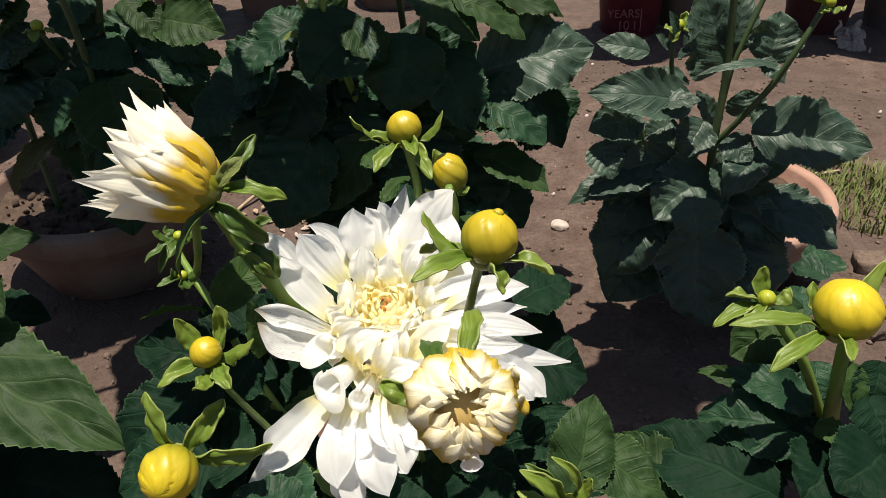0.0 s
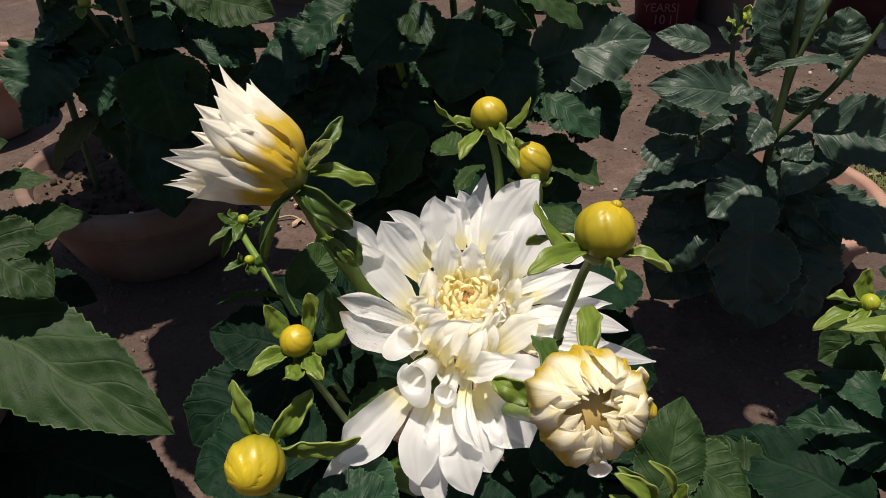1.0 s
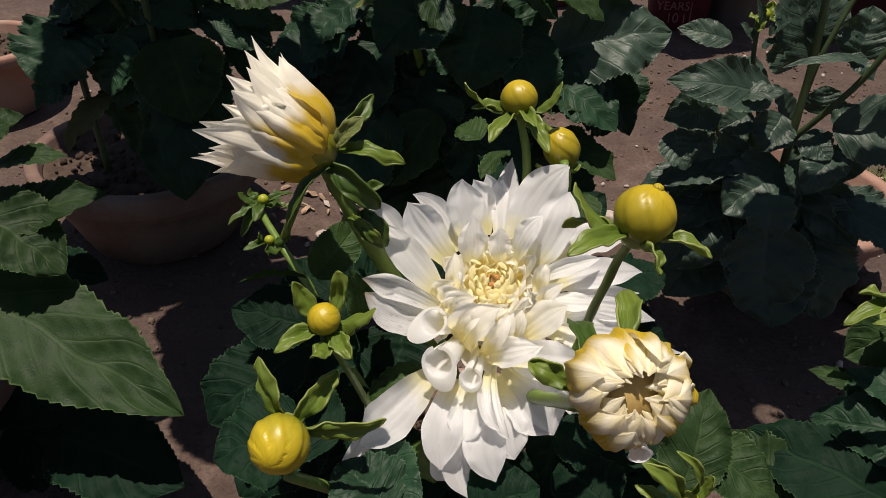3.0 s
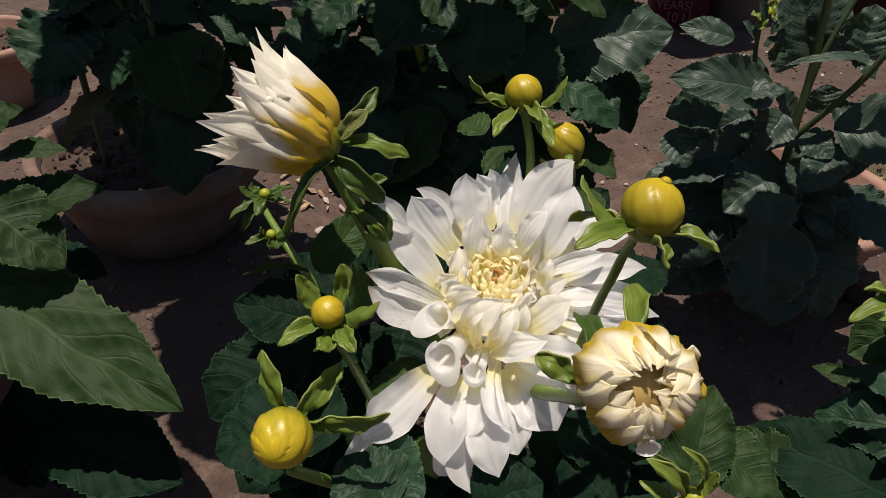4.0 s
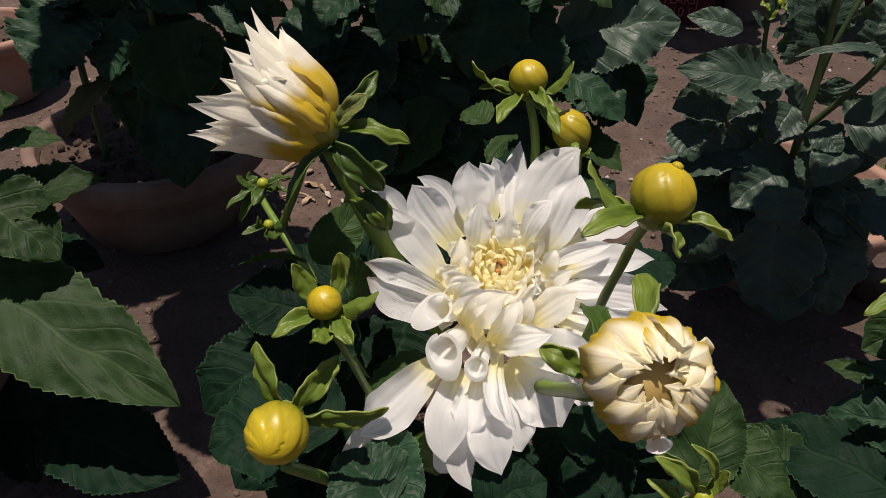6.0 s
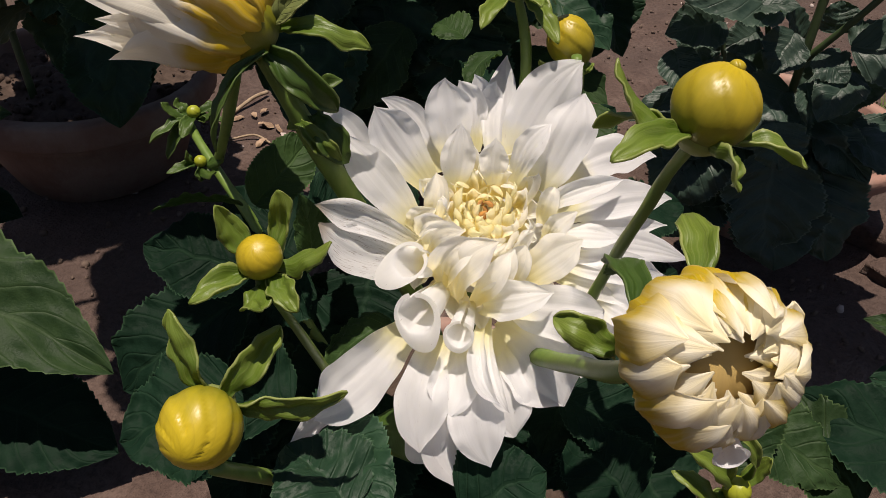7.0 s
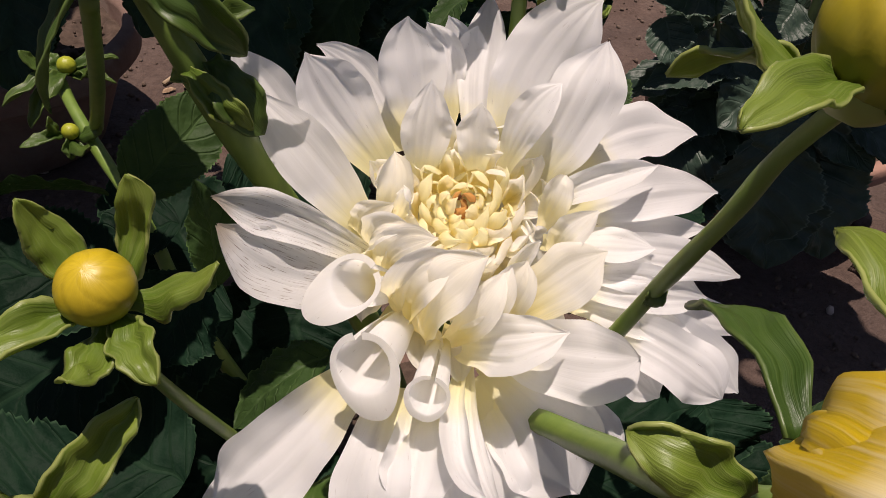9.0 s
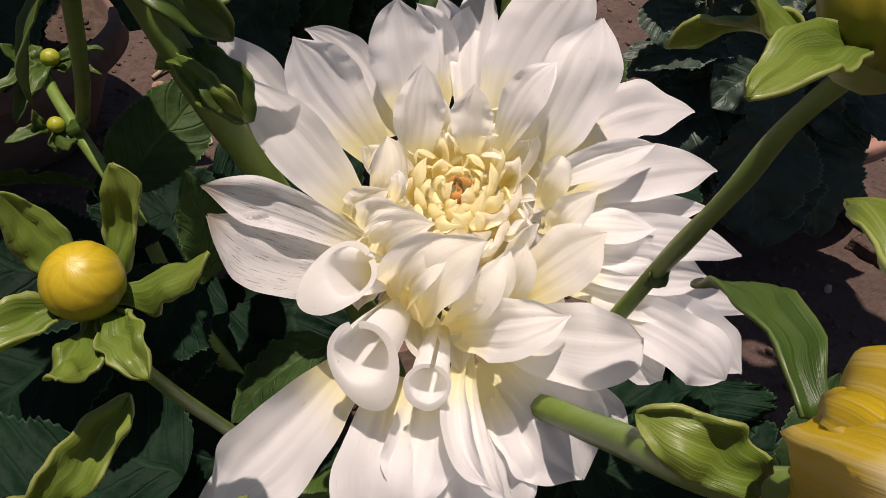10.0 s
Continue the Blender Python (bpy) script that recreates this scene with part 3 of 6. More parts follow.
leaf(plant, (0.057, 0.487, 0.302), (0.128, 0.469, 0.268), 0.064, mat=M_LEAF_BLUE_SHADED)
leaf(plant, (-0.108, 0.498, 0.332), (-0.175, 0.483, 0.316), 0.064, mat=M_LEAF_BLUE_SHADED)
leaf(plant, (-0.117, 0.507, 0.346), (-0.168, 0.548, 0.376), 0.048, mat=M_LEAF_BLUE_SHADED)
leaf(plant, (-0.092, 0.505, 0.305), (-0.143, 0.486, 0.281), 0.071, mat=M_LEAF_BLUE_SHADED)
leaf(plant, (0.066, 0.527, 0.324), (0.142, 0.538, 0.298), 0.063, mat=M_LEAF_BLUE_SHADED)
leaf(plant, (-0.061, 0.553, 0.338), (-0.123, 0.596, 0.371), 0.060, mat=M_LEAF_BLUE_SHADED)
leaf(plant, (-0.004, 0.606, 0.411), (-0.042, 0.629, 0.412), 0.046, mat=M_LEAF_BLUE_SHADED)
leaf(plant, (0.080, 0.553, 0.361), (0.128, 0.581, 0.362), 0.040, mat=M_LEAF_BLUE_SHADED)
leaf(plant, (-0.135, 0.457, 0.310), (-0.182, 0.403, 0.270), 0.061, mat=M_LEAF_BLUE_SHADED)
leaf(plant, (-0.111, 0.454, 0.268), (-0.162, 0.409, 0.241), 0.067, mat=M_LEAF_BLUE_SHADED)
leaf(plant, (-0.073, 0.425, 0.257), (-0.120, 0.374, 0.257), 0.064, mat=M_LEAF_BLUE_SHADED)
leaf(plant, (0.074, 0.446, 0.275), (0.116, 0.395, 0.267), 0.060, mat=M_LEAF_BLUE_SHADED)
leaf(plant, (0.042, 0.575, 0.397), (0.075, 0.595, 0.423), 0.035, mat=M_LEAF_BLUE_SHADED)
leaf(plant, (-0.078, 0.541, 0.322), (-0.081, 0.493, 0.287), 0.067, mat=M_LEAF_BLUE_SHADED)
leaf(plant, (-0.011, 0.448, 0.250), (-0.036, 0.393, 0.242), 0.062, mat=M_LEAF_BLUE_SHADED)
leaf(plant, (-0.128, 0.504, 0.379), (-0.164, 0.497, 0.371), 0.025, mat=M_LEAF_BLUE_SHADED)
leaf(plant, (0.110, 0.477, 0.282), (0.157, 0.444, 0.264), 0.050, mat=M_LEAF_BLUE_SHADED)

stem(plant, [(-0.113, 0.455, 0.510), (-0.096, 0.455, 0.473), (-0.077, 0.466, 0.425), (-0.042, 0.483, 0.340), (-0.012, 0.471, 0.249)], 0.0045, 0.007, label='thick pale green flower stalk')
stem(plant, [(-0.129, 0.462, 0.496), (-0.153, 0.509, 0.441), (-0.168, 0.533, 0.407)], 0.003, 0.003)
stem(plant, [(-0.197, 0.569, 0.410), (-0.184, 0.549, 0.406), (-0.165, 0.526, 0.396), (-0.142, 0.503, 0.379), (-0.121, 0.482, 0.345), (-0.077, 0.462, 0.276)], 0.0026, 0.0036)
stem(plant, [(-0.097, 0.361, 0.459), (-0.088, 0.370, 0.427), (-0.078, 0.410, 0.343), (-0.048, 0.427, 0.258)], 0.0016, 0.0026)
stem(plant, [(-0.115, 0.323, 0.396), (-0.094, 0.346, 0.357), (-0.060, 0.391, 0.278)], 0.003, 0.004)
stem(plant, [(0.052, 0.366, 0.530), (0.049, 0.378, 0.508), (0.046, 0.383, 0.489), (0.043, 0.393, 0.464), (0.042, 0.407, 0.435), (0.037, 0.428, 0.377), (0.022, 0.456, 0.258)], 0.0023, 0.0028)
stem(plant, [(-0.000, 0.532, 0.516), (0.008, 0.528, 0.482), (0.008, 0.530, 0.422), (0.004, 0.522, 0.322)], 0.0022, 0.0045)
stem(plant, [(0.031, 0.507, 0.494), (0.034, 0.513, 0.466), (0.023, 0.528, 0.400)], 0.0028, 0.004)
stem(plant, [(0.038, 0.307, 0.484), (0.030, 0.326, 0.459), (0.023, 0.363, 0.424), (0.012, 0.411, 0.372), (0.010, 0.473, 0.249)], 0.0036, 0.0045)
stem(plant, [(-0.013, 0.461, 0.412), (-0.013, 0.473, 0.341), (-0.012, 0.458, 0.264)], 0.005, 0.008)
stem(plant, [(-0.012, 0.458, 0.264), (-0.01, 0.50, 0.25), (-0.01, 0.49, 0.12)], 0.009, 0.011)

bud(plant, (0.000, 0.537, 0.524), 0.0125, (-0.034, 0.060, 0.998), [(-0.036, 0.531, 0.536), (-0.031, 0.531, 0.518), (0.027, 0.536, 0.537), (-0.018, 0.501, 0.508), (0.020, 0.500, 0.503), (0.010, 0.500, 0.521)], 0.011)
bud(plant, (0.056, 0.370, 0.539), 0.0147, (0.310, 0.186, 0.932), [(0.023, 0.376, 0.551), (0.020, 0.381, 0.523), (0.019, 0.340, 0.534), (0.088, 0.361, 0.523), (0.062, 0.346, 0.522)], 0.012, knob=0.2, groove=0.08)
bud(plant, (-0.098, 0.363, 0.471), 0.0089, (-0.052, -0.316, 0.947), [(-0.115, 0.372, 0.487), (-0.092, 0.377, 0.492), (-0.071, 0.364, 0.479), (-0.120, 0.344, 0.463), (-0.097, 0.341, 0.465), (-0.081, 0.345, 0.461)], 0.011)
bud(plant, (-0.117, 0.324, 0.419), 0.0163, (-0.187, -0.980, 0.072), [(-0.130, 0.348, 0.456), (-0.091, 0.355, 0.444), (-0.064, 0.342, 0.423)], 0.013, lobes=7, mat=M_BUD_WIDE, groove=0.12)
bud(plant, (-0.194, 0.573, 0.415), 0.0044, (0.104, -0.181, 0.978), [(-0.211, 0.566, 0.424), (-0.217, 0.551, 0.403), (-0.209, 0.555, 0.390), (-0.178, 0.566, 0.421), (-0.171, 0.570, 0.409), (-0.205, 0.577, 0.422), (-0.174, 0.586, 0.414), (-0.194, 0.546, 0.411)], 0.0085, mat=M_BUD_GREEN, sepal_mat=M_SEPAL_DARK)
bud(plant, (-0.179, 0.531, 0.405), 0.0038, (0.449, -0.212, 0.868), [(-0.195, 0.517, 0.404), (-0.184, 0.525, 0.415), (-0.162, 0.528, 0.417), (-0.178, 0.524, 0.395), (-0.167, 0.520, 0.405)], 0.0075, mat=M_BUD_GREEN, sepal_mat=M_SEPAL_DARK)
sprig = bud(plant, (0.104, 0.347, 0.368), 0.0062, (0.074, -0.30, 0.95), [(0.084, 0.340, 0.362), (0.116, 0.352, 0.384)], 0.0085, mat=M_BUD_GREEN)
sepal(sprig, (0.099, 0.348, 0.369), (0.073, 0.345, 0.399), 0.0115, (0.35, -0.60, 0.70))
sepal(sprig, (0.105, 0.350, 0.371), (0.091, 0.349, 0.406), 0.0068, (0.85, -0.35, 0.40), bend=0.30)
sepal(sprig, (0.096, 0.343, 0.361), (0.072, 0.345, 0.381), 0.0105, (0.30, -0.60, 0.72))
sepal(sprig, (0.098, 0.352, 0.372), (0.077, 0.358, 0.390), 0.0085, (0.20, -0.60, 0.75), M_SEPAL_DARK)
bud(plant, (0.031, 0.535, 0.490), 0.0129, (-0.438, 0.161, 0.885), [(0.043, 0.527, 0.478), (0.019, 0.553, 0.500), (0.014, 0.519, 0.486)], 0.011, lobes=7, flat=1.15, groove=0.12)

sepal(plant, (-0.1126, 0.4499, 0.5165), (-0.0811, 0.4505, 0.4867), 0.0155, (-0.1000, -0.7500, 0.6500), M_SEPAL_DARK, name='bract')
sepal(plant, (-0.0923, 0.4544, 0.4823), (-0.0769, 0.4473, 0.4617), 0.0152, (-0.1000, -0.7500, 0.6500), M_SEPAL_DARK, name='bract')
sepal(plant, (-0.0990, 0.4502, 0.4801), (-0.0794, 0.4445, 0.4647), 0.0099, (-0.1000, -0.7500, 0.6500), M_SEPAL, name='bract')
sepal(plant, (-0.0982, 0.4634, 0.4847), (-0.0805, 0.4641, 0.4953), 0.0095, (-0.1000, -0.7500, 0.6500), M_SEPAL_DARK, name='bract')
sepal(plant, (-0.0932, 0.4584, 0.4777), (-0.1051, 0.4516, 0.4755), 0.0065, (-0.1000, -0.7500, 0.6500), M_SEPAL, name='bract')
sepal(plant, (0.041, 0.401, 0.441), (0.045, 0.402, 0.449), 0.0057, (0.034, -0.687, 0.726), M_SEPAL_DARK, name='bract')


# ---- the open flower ----
N, O = Vector((-0.050, -0.502, 0.863)), Vector((-0.009, 0.465, 0.419))
heart = part('flower', globe(O - N * 0.012, 0.036, N, 9, 0.2, 0.45), M_PETAL_IN, plant, 'large white flower, yellow in its heart', O)
FX = Vector((1, 0, 0)) - N * N.x
FX.normalize()
FY = N.cross(FX)
# back and upper florets
ray_petal(heart, (-0.0552, 0.4660, 0.4308), (-0.0780, 0.4775, 0.4547), (-0.0937, 0.4834, 0.4734), 0.0188, (0.5, 0.4))
ray_petal(heart, (-0.0414, 0.4450, 0.4264), (-0.0632, 0.4529, 0.4482), (-0.0868, 0.4680, 0.4695), 0.0216, (0.7, 0.5), peak=0.5)
ray_petal(heart, (-0.0371, 0.4666, 0.4368), (-0.0557, 0.4718, 0.4596), (-0.0673, 0.4752, 0.4772), 0.0261, (0.55, 0.4))
ray_petal(heart, (-0.0358, 0.4802, 0.4379), (-0.0477, 0.4946, 0.4572), (-0.0663, 0.4980, 0.4696), 0.0162, (0.5, 0.8))
ray_petal(heart, (-0.0255, 0.4796, 0.4416), (-0.0318, 0.4906, 0.4650), (-0.0343, 0.4978, 0.4829), 0.0254, (0.5, 0.35))
ray_petal(heart, (-0.0172, 0.4940, 0.4435), (-0.0199, 0.5049, 0.4624), (-0.0274, 0.5098, 0.4764), 0.0181, (0.6, 0.5))
ray_petal(heart, (-0.0128, 0.5024, 0.4440), (-0.0140, 0.5139, 0.4622), (-0.0193, 0.5196, 0.4757), 0.0142, (0.5, 0.4))
ray_petal(heart, (-0.0116, 0.5045, 0.4430), (-0.0099, 0.5128, 0.4607), (-0.0076, 0.5182, 0.4732), 0.0135, (0.5, 0.4))
ray_petal(heart, (-0.0046, 0.4788, 0.4377), (-0.0058, 0.5042, 0.4605), (-0.0013, 0.5413, 0.4778), 0.0192, (0.7, 0.6))
ray_petal(heart, (0.0017, 0.4751, 0.4394), (0.0145, 0.4905, 0.4723), (0.0340, 0.5040, 0.4928), 0.0322, (0.5, 0.35))
ray_petal(heart, (0.0120, 0.4609, 0.4387), (0.0247, 0.4676, 0.4665), (0.0335, 0.4817, 0.4868), 0.0268, (0.5, 0.35), peak=0.65)
ray_petal(heart, (0.0027, 0.4619, 0.4457), (0.0077, 0.4604, 0.4659), (0.0173, 0.4648, 0.4783), 0.0149, (0.5, 0.3))
ray_petal(heart, (-0.0261, 0.4621, 0.4395), (-0.0255, 0.4638, 0.4590), (-0.0246, 0.4691, 0.4738), 0.0171, (0.45, 0.3), peak=0.5)
ray_petal(heart, (-0.0073, 0.4617, 0.4449), (-0.0083, 0.4614, 0.4586), (-0.0081, 0.4641, 0.4695), 0.0148, (0.5, 0.3), peak=0.5)
# florets at the far side from the worn one
ray_petal(heart, (0.0270, 0.4735, 0.4376), (0.0502, 0.4808, 0.4525), (0.0765, 0.4873, 0.4508), 0.0237, (0.4, 0.35))
ray_petal(heart, (0.0232, 0.4560, 0.4295), (0.0531, 0.4598, 0.4404), (0.0850, 0.4719, 0.4354), 0.0196, (0.4, 0.35))
ray_petal(heart, (0.0152, 0.4518, 0.4382), (0.0332, 0.4504, 0.4500), (0.0558, 0.4622, 0.4513), 0.0148, (0.9, 1.5), peak=0.55)
ray_petal(heart, (0.0270, 0.4520, 0.4228), (0.0524, 0.4528, 0.4294), (0.0837, 0.4644, 0.4240), 0.0121, (0.5, 0.4))
ray_petal(heart, (0.0228, 0.4440, 0.4237), (0.0565, 0.4418, 0.4278), (0.0929, 0.4483, 0.4152), 0.0164, (0.5, 0.4))
ray_petal(heart, (0.0227, 0.4368, 0.4195), (0.0503, 0.4318, 0.4205), (0.0801, 0.4407, 0.4100), 0.0174, (0.5, 0.4))
ray_petal(heart, (0.0245, 0.4328, 0.4127), (0.0469, 0.4283, 0.4113), (0.0767, 0.4344, 0.3992), 0.0148, (0.5, 0.4))
ray_petal(heart, (0.0355, 0.4315, 0.4067), (0.0645, 0.4193, 0.4013), (0.0861, 0.4159, 0.3844), 0.0244, (0.45, 0.4), peak=0.7)
ray_petal(heart, (0.0501, 0.4414, 0.4040), (0.0766, 0.4295, 0.3964), (0.0952, 0.4221, 0.3815), 0.0184, (0.5, 0.4), peak=0.7)
ray_petal(heart, (0.0353, 0.4262, 0.4036), (0.0502, 0.4183, 0.3976), (0.0631, 0.4150, 0.3848), 0.0216, (0.45, 0.4), peak=0.65)
ray_petal(heart, (0.0292, 0.4546, 0.4128), (0.0681, 0.4447, 0.4024), (0.1134, 0.4457, 0.3917), 0.0147, (0.4, 0.3))
ray_petal(heart, (0.0284, 0.4429, 0.4199), (0.0419, 0.4349, 0.4253), (0.0613, 0.4365, 0.4204), 0.0135, (0.5, 0.4))
ray_petal(heart, (0.0173, 0.4451, 0.4275), (0.0347, 0.4378, 0.4335), (0.0559, 0.4423, 0.4304), 0.0142, (0.6, 0.5))
ray_petal(heart, (-0.0003, 0.4140, 0.4130), (0.0225, 0.3952, 0.4219), (0.0429, 0.3964, 0.4238), 0.0273, (0.75, 0.6))
ray_petal(heart, (-0.0103, 0.4060, 0.4147), (0.0021, 0.3923, 0.4306), (0.0191, 0.3957, 0.4336), 0.0229, (1.5, 0.8), peak=0.45)
# lower florets, hanging towards the viewer
ray_petal(heart, (-0.0447, 0.4091, 0.3844), (-0.0733, 0.3909, 0.3664), (-0.0985, 0.3723, 0.3483), 0.0168, (0.6, 0.5))
ray_petal(heart, (-0.0427, 0.4104, 0.3969), (-0.0636, 0.3824, 0.3863), (-0.0854, 0.3713, 0.3693), 0.0306, (0.8, 0.6), peak=0.62)
ray_petal(heart, (-0.0296, 0.4031, 0.3968), (-0.0356, 0.3741, 0.3878), (-0.0354, 0.3568, 0.3684), 0.0257, (0.7, 0.6))
ray_petal(heart, (-0.0246, 0.4040, 0.3873), (-0.0244, 0.3728, 0.3714), (-0.0148, 0.3528, 0.3464), 0.0291, (0.6, 0.5), peak=0.65)
ray_petal(heart, (-0.0259, 0.4042, 0.3827), (-0.0319, 0.3753, 0.3655), (-0.0389, 0.3659, 0.3480), 0.0207, (0.6, 0.5))
ray_petal(heart, (-0.0139, 0.4003, 0.3961), (-0.0125, 0.3687, 0.3860), (-0.0035, 0.3519, 0.3675), 0.0268, (0.65, 0.5), peak=0.65)
ray_petal(heart, (-0.0051, 0.4047, 0.3969), (0.0004, 0.3761, 0.3875), (0.0068, 0.3645, 0.3731), 0.0243, (0.6, 0.5), peak=0.65)
ray_petal(heart, (-0.0016, 0.4081, 0.4014), (0.0159, 0.3857, 0.3975), (0.0281, 0.3745, 0.3847), 0.0359, (0.5, 0.45))
ray_petal(heart, (0.0002, 0.4168, 0.3985), (0.0182, 0.4035, 0.3964), (0.0363, 0.4052, 0.3915), 0.0283, (0.5, 0.4))
ray_petal(heart, (-0.0206, 0.4020, 0.3979), (-0.0223, 0.3781, 0.3932), (-0.0240, 0.3661, 0.3814), 0.0228, (0.6, 0.5))
ray_petal(heart, (-0.0091, 0.4047, 0.4094), (-0.0118, 0.3748, 0.4057), (-0.0017, 0.3639, 0.3954), 0.0111, (1.4, 0.9), peak=0.55)
ray_petal(heart, (-0.0072, 0.4058, 0.4078), (-0.0065, 0.3747, 0.4025), (0.0026, 0.3634, 0.3907), 0.0100, (1.3, 0.9))
ray_petal(heart, (0.0239, 0.4200, 0.3809), (0.0417, 0.4124, 0.3728), (0.0539, 0.4084, 0.3666), 0.0157, (0.8, 0.8))
# the scarred floret, folded along its length
ray_petal(heart, (-0.0347, 0.4320, 0.4215), (-0.0634, 0.4270, 0.4424), (-0.0886, 0.4238, 0.4530), 0.0167, (1.1, 0.9), mat=M_PETAL_WORN, peak=0.7, bend=-0.3)
ray_petal(heart, (-0.0345, 0.4317, 0.4167), (-0.0663, 0.4194, 0.4285), (-0.0868, 0.4197, 0.4461), 0.0266, (0.8, 1.0), mat=M_PETAL_WORN, peak=0.72)
# rolled florets in front
funnel(heart, (-0.0315, 0.4266, 0.4185), (-0.0456, 0.4079, 0.4369), (-0.0606, 0.4018, 0.4302), 0.0037, 0.0074, 3.0)
funnel(heart, (-0.0285, 0.4215, 0.4111), (-0.0407, 0.3873, 0.4229), (-0.0383, 0.3762, 0.4120), 0.0042, 0.0085, 3.0)
funnel(heart, (-0.0162, 0.4128, 0.4090), (-0.0213, 0.3812, 0.4182), (-0.0228, 0.3777, 0.4114), 0.0032, 0.0054, 3.0)
# cream florets that close over the heart
ray_petal(heart, (-0.0393, 0.4379, 0.4223), (-0.0400, 0.4213, 0.4451), (-0.0289, 0.4202, 0.4497), 0.0137, (1.2, 1.3), mat=M_PETAL_IN, peak=0.64)
ray_petal(heart, (-0.0353, 0.4299, 0.4202), (-0.0331, 0.4158, 0.4434), (-0.0207, 0.4152, 0.4496), 0.0161, (1.1, 1.1), mat=M_PETAL_IN, peak=0.64)
ray_petal(heart, (-0.0272, 0.4182, 0.4139), (-0.0278, 0.4059, 0.4391), (-0.0146, 0.4101, 0.4481), 0.0180, (1.0, 1.1), mat=M_PETAL_IN, peak=0.64)
ray_petal(heart, (-0.0232, 0.4130, 0.4111), (-0.0200, 0.4022, 0.4397), (-0.0064, 0.4074, 0.4505), 0.0219, (0.9, 1.0), mat=M_PETAL_IN, peak=0.64)
ray_petal(heart, (-0.0149, 0.4118, 0.4109), (-0.0085, 0.3984, 0.4347), (-0.0010, 0.4057, 0.4463), 0.0131, (1.1, 1.0), mat=M_PETAL_IN, peak=0.64)
ray_petal(heart, (-0.0040, 0.4143, 0.4130), (-0.0032, 0.4040, 0.4348), (0.0011, 0.4077, 0.4465), 0.0129, (1.1, 1.0), mat=M_PETAL_IN, peak=0.64)
ray_petal(heart, (0.0019, 0.4170, 0.4149), (0.0031, 0.4087, 0.4356), (0.0063, 0.4122, 0.4459), 0.0154, (1.0, 0.8), mat=M_PETAL_IN, peak=0.64)
ray_petal(heart, (0.0055, 0.4202, 0.4146), (0.0168, 0.4160, 0.4337), (0.0342, 0.4260, 0.4405), 0.0215, (0.7, 0.6), mat=M_PETAL_IN, peak=0.64)
ray_petal(heart, (0.0044, 0.4213, 0.4291), (0.0056, 0.4166, 0.4427), (0.0100, 0.4168, 0.4500), 0.0087, (1.2, 1.6), mat=M_PETAL_IN, peak=0.58)
ray_petal(heart, (0.0208, 0.4362, 0.4295), (0.0215, 0.4301, 0.4422), (0.0306, 0.4346, 0.4499), 0.0140, (1.0, 1.0), mat=M_PETAL_IN, peak=0.58)
ray_petal(heart, (0.0161, 0.4454, 0.4345), (0.0180, 0.4420, 0.4489), (0.0205, 0.4473, 0.4544), 0.0122, (1.0, 1.0), mat=M_PETAL_IN, peak=0.58)
ray_petal(heart, (-0.0394, 0.4495, 0.4268), (-0.0345, 0.4446, 0.4450), (-0.0358, 0.4556, 0.4537), 0.0143, (1.0, 1.2), mat=M_PETAL_IN, peak=0.58)
ray_petal(heart, (-0.0339, 0.4436, 0.4329), (-0.0304, 0.4339, 0.4506), (-0.0319, 0.4318, 0.4563), 0.0098, (1.4, 1.8), mat=M_PETAL_IN, peak=0.58)
ray_petal(heart, (-0.0452, 0.4449, 0.4237), (-0.0431, 0.4383, 0.4362), (-0.0342, 0.4393, 0.4443), 0.0143, (0.8, 0.7), mat=M_PETAL_IN, peak=0.58)
ray_petal(heart, (-0.0148, 0.4232, 0.4106), (-0.0152, 0.4116, 0.4339), (-0.0083, 0.4132, 0.4422), 0.0152, (1.0, 1.0), mat=M_PETAL_IN, peak=0.58)
ray_petal(heart, (-0.0322, 0.4281, 0.4124), (-0.0319, 0.4160, 0.4355), (-0.0213, 0.4177, 0.4440), 0.0153, (1.0, 1.0), mat=M_PETAL_IN, peak=0.58)
ray_petal(heart, (-0.0210, 0.4306, 0.4029), (-0.0219, 0.4087, 0.4110), (-0.0184, 0.3966, 0.4088), 0.0140, (0.8, 0.9), mat=M_PETAL_IN, peak=0.58)
ray_petal(heart, (-0.0121, 0.4281, 0.4020), (-0.0117, 0.4068, 0.4105), (-0.0104, 0.3955, 0.4086), 0.0131, (0.8, 0.9), mat=M_PETAL_IN, peak=0.58)
ray_petal(heart, (-0.0301, 0.4331, 0.4039), (-0.0334, 0.4164, 0.4079), (-0.0328, 0.4055, 0.4062), 0.0135, (0.8, 0.9), mat=M_PETAL_IN, peak=0.58)
ray_petal(heart, (-0.0346, 0.4412, 0.4083), (-0.0407, 0.4249, 0.4147), (-0.0427, 0.4152, 0.4135), 0.0136, (0.8, 0.9), mat=M_PETAL_IN, peak=0.58)
ray_petal(heart, (-0.0022, 0.4282, 0.4026), (0.0019, 0.4122, 0.4098), (0.0059, 0.4031, 0.4093), 0.0142, (0.8, 0.9), mat=M_PETAL_IN, peak=0.58)
ray_petal(heart, (0.0073, 0.4331, 0.4083), (0.0145, 0.4192, 0.4169), (0.0233, 0.4137, 0.4165), 0.0143, (0.8, 0.9), mat=M_PETAL_IN, peak=0.58)
ray_petal(heart, (-0.0466, 0.4636, 0.4206), (-0.0544, 0.4586, 0.4312), (-0.0624, 0.4605, 0.4388), 0.0175, (0.7, 0.6), mat=M_PETAL_IN, peak=0.58)
